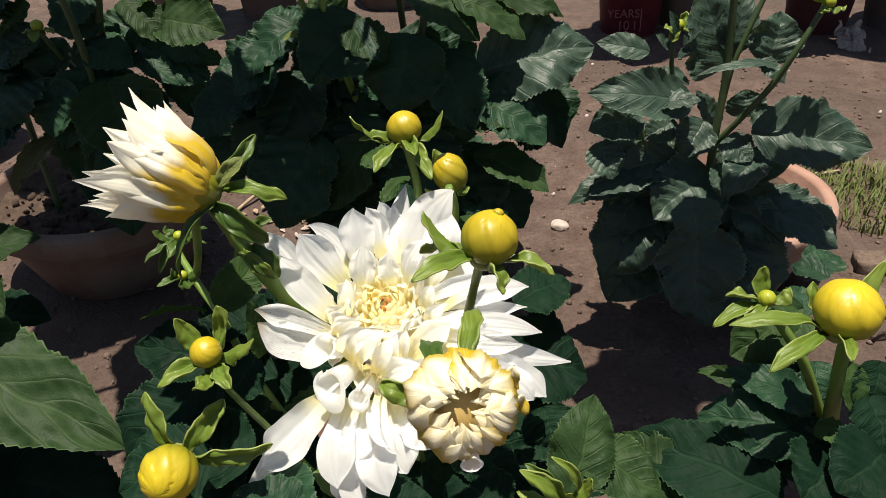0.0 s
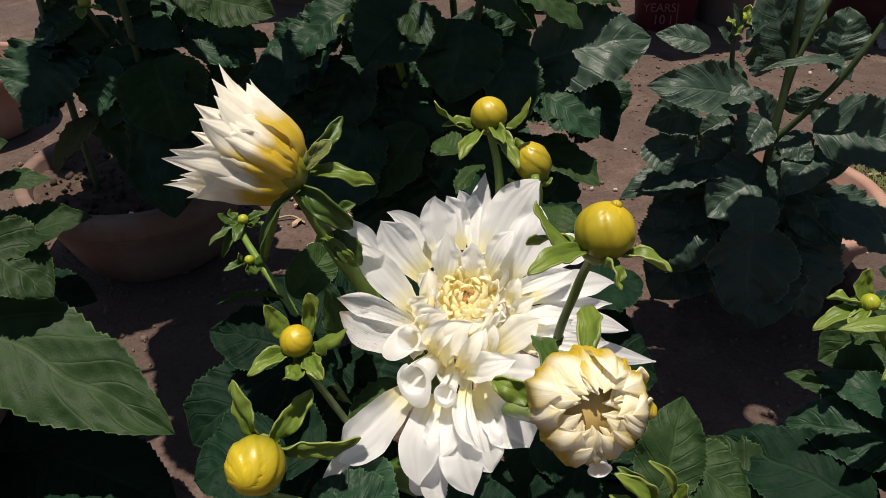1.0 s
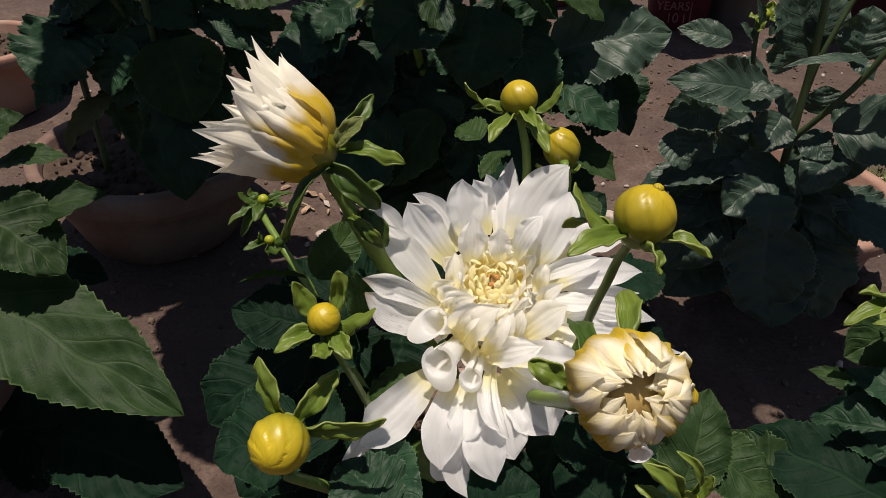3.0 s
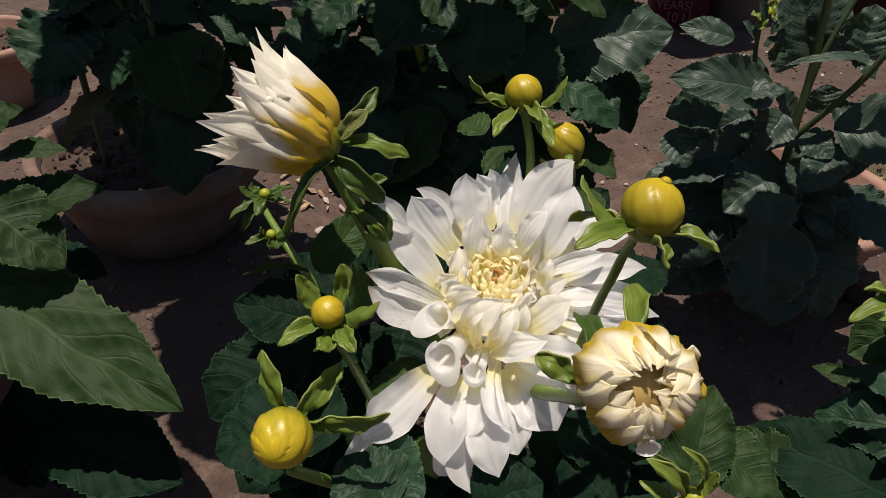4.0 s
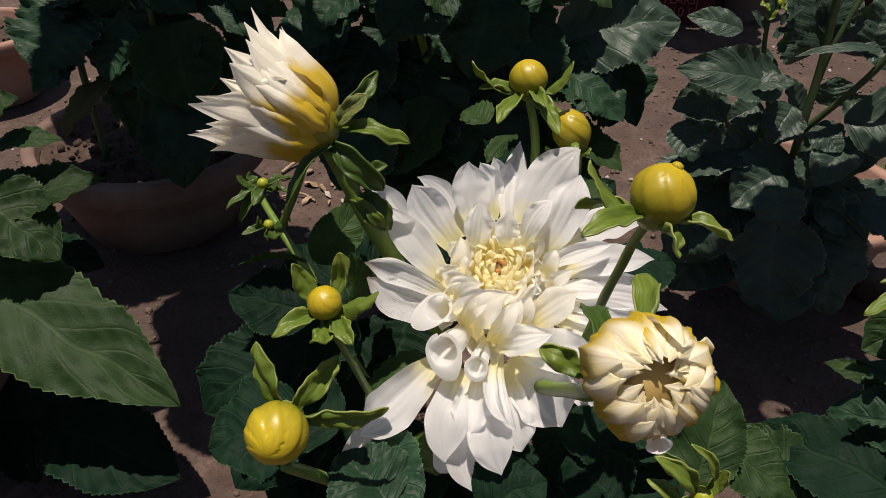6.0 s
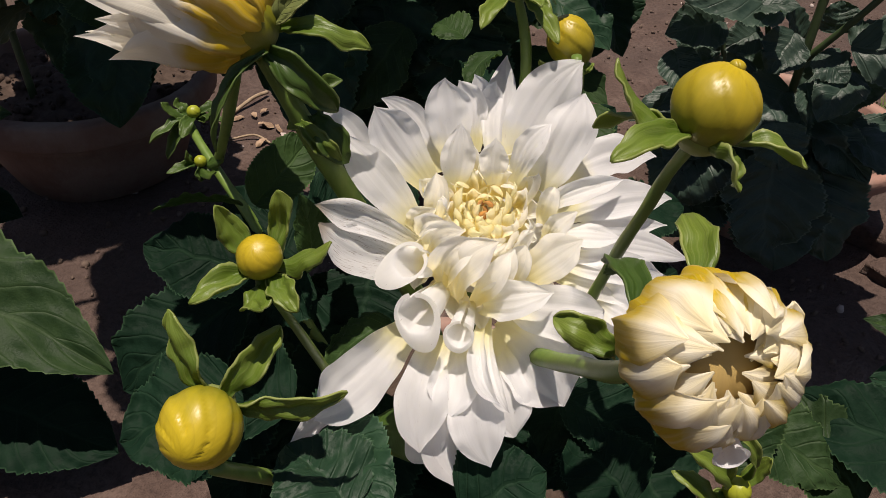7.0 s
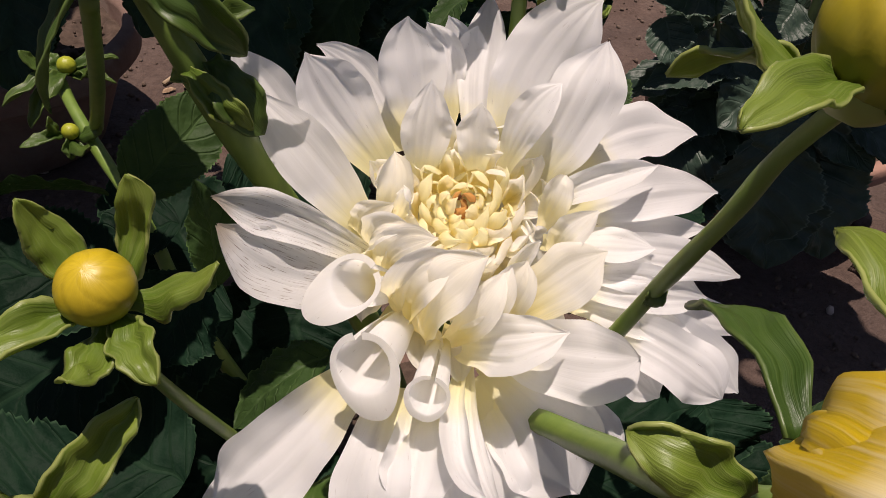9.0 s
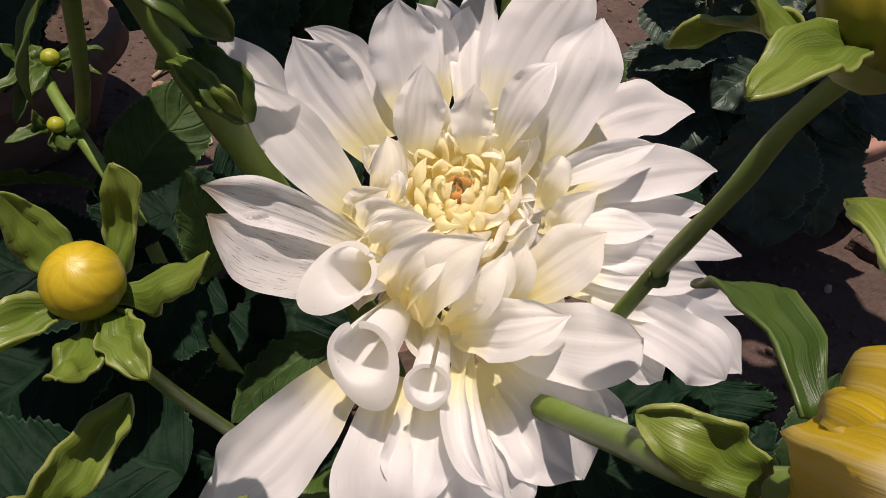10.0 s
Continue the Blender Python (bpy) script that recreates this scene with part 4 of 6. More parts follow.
BLOOM, BLOOM_AXIS = (-0.108, 0.452, 0.517), (-0.83, 0.07, 0.46)
GLOBE, GLOBE_AXIS = (0.0424, 0.2885, 0.5062), (0.066, -0.798, 0.602)
rng = random.Random(4)
HEART = Vector((-0.0115, 0.4518, 0.4367))
part('floret_disc', globe(HEART - N * 0.017, 0.0160, N, 9, 0.3, 0.9), M_PETAL_HEART, heart, 'yellow heart of the flower', O)
# the heart: small rolled florets in a spiral, yellower towards the middle, brown at its centre
for i in range(66):
    f = (i + 0.5) / 66
    a = i * 2.39996
    rho = 0.0245 * math.sqrt(f)
    d = FX * math.cos(a) + FY * math.sin(a)
    ln = (0.006 + 0.015 * f) * rng.uniform(0.75, 1.35)
    foot = HEART + d * rho * 0.82 - N * (0.004 + 0.010 * f)
    lean = -0.25 + 0.75 * f + rng.uniform(-0.25, 0.25)
    sway = d.cross(N) * ln * rng.uniform(-0.4, 0.4)
    end = foot + N * ln * 1.05 + d * ln * lean + sway
    mid = foot + N * ln * 0.75 + d * ln * (lean * 0.5 + 0.28)
    mat = M_PETAL_ORANGE if f < 0.06 else M_PETAL_HEART if f < 0.55 else M_PETAL_IN
    bm = blade((foot, foot + N * ln * 0.4 + d * ln * 0.15, mid, end), d.cross(N), (0.0070 + 0.0090 * f) * rng.uniform(0.8, 1.35),
               0.62, 1.0, 0.5, 14, 5, (1.0, rng.uniform(1.2, 2.6)), 0, 0, 0.10, 0.0, 3, i, 0.02, rng.uniform(-0.6, 0.6), 0.0, 0.55)
    part("petal", bm, mat, heart, "", foot)
# broader half-raised florets round the heart
for k in range(22):
    a = radians(k * 16.4 + rng.uniform(-5, 5))
    d = FX * math.cos(a) + FY * math.sin(a)
    low = 0.5 - 0.5 * math.sin(a)
    foot = HEART + d * 0.019 - N * 0.018
    r1, h1 = rng.uniform(0.028, 0.037) - 0.004 * low, rng.uniform(0.000, 0.012) - 0.010 * (1 - low)
    end = HEART + d * r1 + N * h1 + d.cross(N) * rng.uniform(-0.005, 0.005)
    bm = blade((foot, foot + d * 0.009 + N * 0.010, HEART + d * r1 * 0.95 + N * (h1 - 0.009), end), d.cross(N), rng.uniform(0.011, 0.017), 0.7, 0.62, 0.4, 16, 5, (0.8, rng.uniform(0.6, 1.6)), 0, 0, 0.12, 0.0, 3, 190 + k, 0.025, rng.uniform(-0.4, 0.4))
    part("petal", bm, M_PETAL_IN if k % 4 else M_PETAL, heart, "", foot)

# ---- the half-open bloom beside it ----
def half_open(parent, c, axis, length, rad, count, mat, seed):
    x, y, z = frame_of(axis)
    c = Vector(c)
    r = random.Random(seed)
    ob = part("flower", globe(c + z * rad * 0.5, rad * 0.62, z, 9, 0.2, 0.9), M_BUD, parent, "half-open white flower with a yellow base", c)
    for ring, (n, f0, spread, ln, w) in enumerate(((10, 0.55, 1.26, 0.74, 0.0250), (13, 0.5, 1.42, 0.94, 0.0215), (13, 0.42, 1.2, 0.96, 0.0185), (11, 0.35, 0.8, 0.90, 0.0160), (8, 0.25, 0.4, 0.80, 0.014))):
        for k in range(n):
            a = 2 * math.pi * (k + 0.5 * ring) / n + r.uniform(-0.15, 0.15)
            d = x * math.cos(a) + y * math.sin(a)
            foot = c + d * rad * f0 * 0.55 + z * 0.004
            end = c + d * rad * spread * r.uniform(0.75, 1.2) + z * length * ln * r.uniform(0.82, 1.03)
            belly = d * rad * (1.08 - 0.17 * ring)
            bm = blade((foot, c + belly + z * length * 0.12, c + belly * 1.02 + z * length * 0.55, end), d.cross(z), w * r.uniform(0.9, 1.2), 0.60, 0.74, 0.5, 24, 6,
                       (0.8, 0.6), 0, 0, 0.16, 0.0, 3, seed + ring * 17 + k, 0.06, r.uniform(-0.25, 0.25), 0.0, 0.70)
            part("petal", bm, mat, ob, "", foot)
    return ob


bloom = half_open(plant, BLOOM, BLOOM_AXIS, 0.072, 0.027, 12, M_PETAL_BLOOM, 5)


# ---- the globe that is about to open ----
def opening_globe(parent, c, axis, rad, seed):
    x, y, z = frame_of(axis)
    c = Vector(c)
    r = random.Random(seed)
    ob = part("opening_bud", globe(c - z * rad * 0.12, rad * 0.70, z, 9, 0.3, 0.85, 0.03), M_BROWN, parent, "cream bud just opening, yellow outside", c)
    for ring, (n, tipr, tiph, swell, w) in enumerate(((11, 0.50, 0.86, 1.00, 0.0200), (12, 0.38, 0.86, 0.98, 0.0165), (12, 0.29, 0.80, 0.94, 0.0130), (11, 0.21, 0.64, 0.86, 0.0100))):
        for k in range(n):
            a = 2 * math.pi * (k + 0.5 * ring) / n + r.uniform(-0.12, 0.12)
            d = x * math.cos(a) + y * math.sin(a)
            foot = c - z * rad * 0.85 + d * rad * 0.25
            s = swell * r.uniform(0.95, 1.06)
            end = c + d * rad * tipr * r.uniform(0.7, 1.3) + z * rad * tiph * r.uniform(0.86, 1.10) + d.cross(z) * rad * r.uniform(-0.16, 0.20)
            bm = blade((foot, c + d * rad * 1.25 * s - z * rad * 0.75, c + d * rad * 1.22 * s + z * rad * 0.62, end), d.cross(z), w * r.uniform(0.95, 1.2), 0.60, 0.70, 0.4, 24, 6,
                       (0.85, 0.60), 0, 0, 0.15, 0.0, 3, seed + ring * 13 + k, 0.04, r.uniform(-0.2, 0.2), 0.0, 0.70)
            part("petal", bm, M_PETAL_GLOBE, ob, "", foot)
    return ob


opening = opening_globe(plant, GLOBE, GLOBE_AXIS, 0.0230, 11)


# bracts of the half-open flower and of the opening bud
sepal(bloom, (-0.109, 0.464, 0.523), (-0.088, 0.485, 0.544), 0.0112, (0.675, -0.313, 0.669), M_SEPAL_DARK)
sepal(bloom, (-0.107, 0.453, 0.524), (-0.090, 0.459, 0.541), 0.0108, (0.533, -0.192, 0.824), M_LEAF_YELLOW)
sepal(bloom, (-0.106, 0.456, 0.520), (-0.066, 0.455, 0.515), 0.0110, (0.022, -0.569, 0.822), M_SEPAL)
sepal(bloom, (-0.108, 0.442, 0.517), (-0.130, 0.425, 0.477), 0.0090, (-0.724, -0.599, 0.342), M_SEPAL_DARK)
sepal(opening, (0.0441, 0.3077, 0.5068), (0.0472, 0.3478, 0.5110), 0.0115, (0.0400, -0.7000, 0.7100), M_SEPAL)
sepal(opening, (0.0291, 0.3077, 0.5008), (0.0264, 0.3490, 0.4884), 0.0115, (0.0400, -0.7000, 0.7100), M_SEPAL_DARK)
sepal(opening, (0.0231, 0.3037, 0.4908), (0.0044, 0.3106, 0.4972), 0.0110, (0.0400, -0.7000, 0.7100), M_SEPAL)
sepal(opening, (0.061, 0.300, 0.507), (0.064, 0.297, 0.520), 0.0099, (0.302, -0.586, 0.752), M_PETAL_GLOBE, name='petal')
sepal(opening, (0.064, 0.294, 0.497), (0.068, 0.290, 0.510), 0.0099, (0.416, -0.738, 0.531), M_PETAL_GLOBE, name='petal')
funnel(opening, (0.0455, 0.2790, 0.4940), (0.0470, 0.2655, 0.4930), (0.0485, 0.2632, 0.4900), 0.0022, 0.0038)


# ---- the neighbouring plants ----
plant_a = thing('dahlia_plant', (-0.42, 0.62, 0.06), 'leafy dahlia plant with broad toothed leaves, no flower', 'dahlia plant', 'plants round the flower')
leaf(plant_a, (-0.587, 0.665, 0.257), (-0.312, 0.590, 0.145), 0.094, arch=0.05, up=(0.1, -0.45, 0.88), mat=M_LEAF_DULL)
leaf(plant_a, (-0.531, 0.700, 0.290), (-0.410, 0.720, 0.323), 0.051, arch=0.08, mat=M_LEAF_DULL)
leaf(plant_a, (-0.538, 0.690, 0.325), (-0.439, 0.660, 0.263), 0.068, arch=0.08, mat=M_LEAF_DULL)
leaf(plant_a, (-0.519, 0.720, 0.350), (-0.446, 0.730, 0.360), 0.025, mat=M_LEAF_DULL)
leaf(plant_a, (-0.527, 0.710, 0.378), (-0.479, 0.730, 0.403), 0.039, mat=M_LEAF_DULL)
leaf(plant_a, (-0.528, 0.740, 0.206), (-0.433, 0.720, 0.212), 0.044, mat=M_LEAF_BLUE_SHADED)
leaf(plant_a, (-0.577, 0.660, 0.024), (-0.413, 0.635, -0.016), 0.093, mat=M_LEAF_BLUE_SHADED)
leaf(plant_a, (-0.599, 0.670, 0.103), (-0.479, 0.650, 0.064), 0.084, mat=M_LEAF_BLUE_SHADED)
leaf(plant_a, (-0.569, 0.720, 0.227), (-0.499, 0.700, 0.186), 0.056, mat=M_LEAF_BLUE_SHADED)
# unseen leaf past the left edge, added to shade the broad leaf
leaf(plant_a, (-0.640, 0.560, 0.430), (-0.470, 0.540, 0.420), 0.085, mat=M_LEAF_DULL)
# low dark leaf laid over lit earth, its colour standing in for shade
leaf(plant_a, (-0.491, 0.630, 0.057), (-0.326, 0.580, 0.046), 0.083, mat=M_LEAF_BLUE_SHADED)
stem(plant_a, [(-0.499, 0.642, 0.401), (-0.554, 0.657, 0.285), (-0.608, 0.657, 0.147), (-0.700, 0.708, -0.019)], 0.005, 0.009)

plant_b = thing('dahlia_plant', (-0.50, 1.10, 0.16), 'dahlia plant with drooping dark leaves in a clay pot', 'dahlia plant', 'plants round the flower')
leaf(plant_b, (-0.401, 1.130, 0.434), (-0.294, 1.090, 0.422), 0.065, up=(0.0, -0.75, 0.66), mat=M_LEAF_DULL)
leaf(plant_b, (-0.393, 1.120, 0.383), (-0.305, 1.090, 0.378), 0.043, mat=M_LEAF_DULL)
leaf(plant_b, (-0.432, 1.120, 0.400), (-0.326, 1.080, 0.359), 0.061, up=(0.0, -0.75, 0.66), mat=M_LEAF_DEEP_SHADED)
leaf(plant_b, (-0.446, 1.150, 0.300), (-0.365, 1.130, 0.314), 0.031, mat=M_LEAF_DEEP_SHADED)
leaf(plant_b, (-0.443, 1.100, 0.390), (-0.366, 1.070, 0.355), 0.032, mat=M_LEAF_DEEP_SHADED)
leaf(plant_b, (-0.505, 1.100, 0.406), (-0.427, 1.070, 0.383), 0.053, mat=M_LEAF_DEEP_SHADED)
leaf(plant_b, (-0.462, 1.090, 0.378), (-0.465, 1.020, 0.282), 0.080, up=(0.0, -0.75, 0.66), mat=M_LEAF_DEEP_SHADED)
leaf(plant_b, (-0.493, 1.090, 0.378), (-0.541, 1.030, 0.276), 0.062, up=(0.0, -0.75, 0.66), mat=M_LEAF_DEEP_SHADED)
leaf(plant_b, (-0.478, 1.120, 0.433), (-0.548, 1.100, 0.436), 0.047, up=(0.0, -0.75, 0.66), mat=M_LEAF_DEEP_SHADED)
leaf(plant_b, (-0.495, 1.130, 0.478), (-0.537, 1.100, 0.433), 0.065, up=(0.0, -0.75, 0.66), mat=M_LEAF_DEEP_SHADED)
leaf(plant_b, (-0.448, 1.130, 0.460), (-0.387, 1.100, 0.406), 0.044, mat=M_LEAF_DULL)
leaf(plant_b, (-0.559, 1.090, 0.417), (-0.601, 1.070, 0.387), 0.031, mat=M_LEAF_DULL)
leaf(plant_b, (-0.558, 1.110, 0.414), (-0.552, 1.080, 0.363), 0.060, up=(0.0, -0.75, 0.66), mat=M_LEAF_DEEP_SHADED)
leaf(plant_b, (-0.602, 1.110, 0.381), (-0.647, 1.080, 0.356), 0.047, mat=M_LEAF_DEEP_SHADED)
leaf(plant_b, (-0.596, 1.100, 0.342), (-0.663, 1.060, 0.294), 0.062, up=(0.0, -0.75, 0.66), mat=M_LEAF_DEEP_SHADED)
leaf(plant_b, (-0.422, 1.140, 0.425), (-0.499, 1.120, 0.396), 0.061, up=(0.0, -0.75, 0.66), mat=M_LEAF_DEEP_SHADED)
leaf(plant_b, (-0.587, 1.140, 0.454), (-0.635, 1.120, 0.417), 0.046, mat=M_LEAF_DULL)
leaf(plant_b, (-0.386, 1.160, 0.475), (-0.456, 1.140, 0.442), 0.051, mat=M_LEAF_DULL)
leaf(plant_b, (-0.602, 1.160, 0.471), (-0.659, 1.140, 0.445), 0.051, mat=M_LEAF_DEEP_SHADED)
leaf(plant_b, (-0.558, 1.060, 0.288), (-0.603, 0.980, 0.231), 0.046, roll=15, mat=M_LEAF_DRY)
leaf(plant_b, (-0.575, 1.080, 0.277), (-0.542, 1.070, 0.255), 0.022, mat=M_LEAF_DRY)
leaf(plant_b, (-0.615, 1.150, 0.442), (-0.663, 1.130, 0.440), 0.049, mat=M_LEAF_DULL)
leaf(plant_b, (-0.484, 1.120, 0.416), (-0.466, 1.080, 0.363), 0.056, mat=M_LEAF_DEEP_SHADED)
leaf(plant_b, (-0.574, 1.136, 0.391), (-0.619, 1.086, 0.317), 0.089, mat=M_LEAF_DEEP_SHADED)
leaf(plant_b, (-0.437, 1.207, 0.305), (-0.382, 1.199, 0.289), 0.044, mat=M_LEAF_DEEP_SHADED)
leaf(plant_b, (-0.582, 1.149, 0.411), (-0.671, 1.111, 0.359), 0.081, mat=M_LEAF_DEEP_SHADED)
leaf(plant_b, (-0.518, 1.178, 0.358), (-0.602, 1.171, 0.299), 0.086, mat=M_LEAF_DEEP_SHADED)
leaf(plant_b, (-0.501, 1.164, 0.336), (-0.519, 1.094, 0.230), 0.093, mat=M_LEAF_DEEP_SHADED)
leaf(plant_b, (-0.456, 1.109, 0.357), (-0.434, 0.990, 0.180), 0.109, mat=M_LEAF_DEEP_SHADED)
leaf(plant_b, (-0.608, 1.100, 0.375), (-0.637, 1.017, 0.309), 0.114, mat=M_LEAF_DEEP_SHADED)
leaf(plant_b, (-0.561, 1.140, 0.341), (-0.620, 1.094, 0.313), 0.088, mat=M_LEAF_DEEP_SHADED)
leaf(plant_b, (-0.378, 1.127, 0.395), (-0.364, 1.096, 0.294), 0.055, mat=M_LEAF_DEEP_SHADED)
leaf(plant_b, (-0.528, 1.144, 0.308), (-0.561, 1.081, 0.182), 0.100, mat=M_LEAF_DEEP_SHADED)
leaf(plant_b, (-0.465, 1.060, 0.369), (-0.423, 1.000, 0.274), 0.096, mat=M_LEAF_DULL)
leaf(plant_b, (-0.462, 1.050, 0.280), (-0.443, 0.970, 0.168), 0.086, mat=M_LEAF_DEEP_SHADED)
leaf(plant_b, (-0.536, 1.070, 0.370), (-0.550, 1.030, 0.295), 0.070, mat=M_LEAF_DEEP_SHADED)
leaf(plant_b, (-0.609, 1.090, 0.319), (-0.672, 1.040, 0.267), 0.073, mat=M_LEAF_DEEP_SHADED)
stem(plant_b, [(-0.468, 1.123, 0.508), (-0.489, 1.122, 0.415), (-0.520, 1.124, 0.293), (-0.535, 1.112, 0.184)], 0.006, 0.009, mat=M_STEM_DARK)
stem(plant_b, [(-0.549, 1.074, 0.439), (-0.539, 1.087, 0.403), (-0.518, 1.124, 0.330)], 0.003, 0.005, mat=M_STEM_DARK)
bud(plant_b, (-0.549, 1.076, 0.442), 0.0085, (0.019, 0.252, 0.967), [(-0.569, 1.069, 0.433), (-0.526, 1.071, 0.432), (-0.548, 1.054, 0.426)], 0.014, mat=M_BUD_GREEN)

plant_c = thing('dahlia_plant', (-0.02, 1.08, 0.16), 'bushy dahlia plant with large dark green leaves', 'dahlia plant', 'plants round the flower')
leaf(plant_c, (-0.088, 0.980, 0.473), (-0.153, 0.930, 0.409), 0.080, up=(0.0, -0.75, 0.66), mat=M_LEAF_DEEP_SHADED)
leaf(plant_c, (-0.108, 0.970, 0.466), (-0.058, 0.940, 0.430), 0.048, mat=M_LEAF_DULL)
leaf(plant_c, (-0.193, 1.010, 0.436), (-0.259, 0.970, 0.378), 0.067, mat=M_LEAF_DEEP_SHADED)
leaf(plant_c, (-0.260, 1.010, 0.366), (-0.319, 0.960, 0.325), 0.066, mat=M_LEAF_DEEP_SHADED)
leaf(plant_c, (-0.035, 1.020, 0.492), (0.056, 0.990, 0.438), 0.056, mat=M_LEAF_DULL)
leaf(plant_c, (0.021, 1.030, 0.485), (0.114, 1.010, 0.432), 0.047, mat=M_LEAF_DULL)
leaf(plant_c, (0.057, 1.060, 0.480), (0.167, 1.070, 0.443), 0.052, mat=M_LEAF_DULL)
leaf(plant_c, (0.053, 1.030, 0.382), (0.209, 1.060, 0.406), 0.090, up=(0.0, -0.75, 0.66), mat=M_LEAF_GREY)
leaf(plant_c, (0.045, 1.010, 0.366), (0.142, 0.970, 0.304), 0.071, mat=M_LEAF_DEEP_SHADED)
leaf(plant_c, (0.012, 0.980, 0.343), (0.098, 0.970, 0.330), 0.040, mat=M_LEAF_DULL)
leaf(plant_c, (0.048, 0.990, 0.285), (0.147, 0.950, 0.245), 0.049, mat=M_LEAF_DULL)
leaf(plant_c, (0.127, 1.060, 0.341), (0.171, 1.030, 0.271), 0.055, mat=M_LEAF_DEEP_SHADED)
leaf(plant_c, (-0.031, 0.990, 0.449), (-0.050, 0.940, 0.361), 0.088, mat=M_LEAF_DEEP_SHADED)
leaf(plant_c, (0.003, 1.000, 0.423), (0.045, 0.950, 0.332), 0.068, mat=M_LEAF_DEEP_SHADED)
leaf(plant_c, (-0.158, 0.980, 0.321), (-0.214, 0.920, 0.209), 0.102, mat=M_LEAF_DEEP_SHADED)
leaf(plant_c, (-0.087, 0.960, 0.322), (-0.144, 0.910, 0.241), 0.065, mat=M_LEAF_DULL)
leaf(plant_c, (-0.212, 1.030, 0.358), (-0.247, 0.980, 0.237), 0.101, mat=M_LEAF_DEEP_SHADED)
leaf(plant_c, (-0.118, 1.020, 0.360), (-0.126, 0.970, 0.246), 0.103, mat=M_LEAF_DEEP_SHADED)
leaf(plant_c, (-0.043, 1.000, 0.319), (-0.010, 0.950, 0.207), 0.096, mat=M_LEAF_DEEP_SHADED)
leaf(plant_c, (0.017, 1.020, 0.280), (0.071, 0.970, 0.190), 0.087, mat=M_LEAF_DEEP_SHADED)
leaf(plant_c, (-0.168, 1.050, 0.370), (-0.201, 1.000, 0.283), 0.093, mat=M_LEAF_DEEP_SHADED)
leaf(plant_c, (-0.074, 1.050, 0.368), (-0.070, 1.000, 0.256), 0.101, mat=M_LEAF_DEEP_SHADED)
leaf(plant_c, (-0.286, 1.060, 0.291), (-0.321, 1.020, 0.221), 0.074, mat=M_LEAF_DEEP_SHADED)
leaf(plant_c, (-0.149, 1.030, 0.214), (-0.118, 0.980, 0.128), 0.099, mat=M_LEAF_DEEP_SHADED)
leaf(plant_c, (0.065, 1.080, 0.346), (0.096, 1.050, 0.316), 0.063, mat=M_LEAF_DEEP_SHADED)
leaf(plant_c, (-0.190, 1.050, 0.433), (-0.229, 1.070, 0.457), 0.045, mat=M_LEAF_DEEP_SHADED)
leaf(plant_c, (-0.132, 1.030, 0.452), (-0.153, 1.050, 0.490), 0.044, mat=M_LEAF_DULL)
leaf(plant_c, (-0.053, 1.030, 0.436), (-0.009, 1.000, 0.409), 0.051, mat=M_LEAF_DEEP_SHADED)
leaf(plant_c, (-0.191, 0.990, 0.444), (-0.146, 0.980, 0.452), 0.015, teeth=8, mat=M_LEAF_YELLOW)
leaf(plant_c, (0.080, 1.080, 0.395), (0.141, 1.060, 0.369), 0.054, mat=M_LEAF_DEEP_SHADED)
leaf(plant_c, (-0.181, 1.023, 0.453), (-0.252, 0.982, 0.397), 0.066, mat=M_LEAF_DEEP_SHADED)
leaf(plant_c, (-0.216, 1.035, 0.383), (-0.316, 1.002, 0.340), 0.081, mat=M_LEAF_DEEP_SHADED)
leaf(plant_c, (-0.214, 1.075, 0.352), (-0.268, 1.022, 0.276), 0.101, mat=M_LEAF_DEEP_SHADED)
leaf(plant_c, (-0.035, 1.016, 0.432), (0.045, 1.009, 0.359), 0.092, mat=M_LEAF_DEEP_SHADED)
leaf(plant_c, (0.056, 1.046, 0.379), (0.145, 1.024, 0.302), 0.086, mat=M_LEAF_DEEP_SHADED)
leaf(plant_c, (0.128, 1.116, 0.334), (0.179, 1.076, 0.268), 0.072, mat=M_LEAF_DEEP_SHADED)
leaf(plant_c, (-0.099, 1.007, 0.331), (-0.140, 0.947, 0.242), 0.103, mat=M_LEAF_DEEP_SHADED)
leaf(plant_c, (-0.154, 1.015, 0.311), (-0.201, 0.967, 0.204), 0.091, mat=M_LEAF_DEEP_SHADED)
leaf(plant_c, (-0.172, 1.037, 0.382), (-0.217, 0.975, 0.291), 0.088, mat=M_LEAF_DEEP_SHADED)
leaf(plant_c, (-0.098, 1.043, 0.386), (-0.121, 0.994, 0.313), 0.103, mat=M_LEAF_DEEP_SHADED)
leaf(plant_c, (-0.025, 1.021, 0.347), (0.003, 0.988, 0.256), 0.112, mat=M_LEAF_DEEP_SHADED)
leaf(plant_c, (0.048, 1.028, 0.260), (0.119, 1.001, 0.158), 0.086, mat=M_LEAF_DEEP_SHADED)
leaf(plant_c, (-0.083, 1.033, 0.277), (-0.069, 0.982, 0.181), 0.109, mat=M_LEAF_DEEP_SHADED)
leaf(plant_c, (-0.157, 1.085, 0.456), (-0.186, 1.048, 0.401), 0.074, mat=M_LEAF_DEEP_SHADED)
leaf(plant_c, (-0.010, 1.054, 0.396), (0.071, 1.032, 0.357), 0.074, mat=M_LEAF_DEEP_SHADED)
leaf(plant_c, (-0.142, 1.101, 0.332), (-0.243, 1.033, 0.198), 0.120, mat=M_LEAF_DEEP_SHADED)
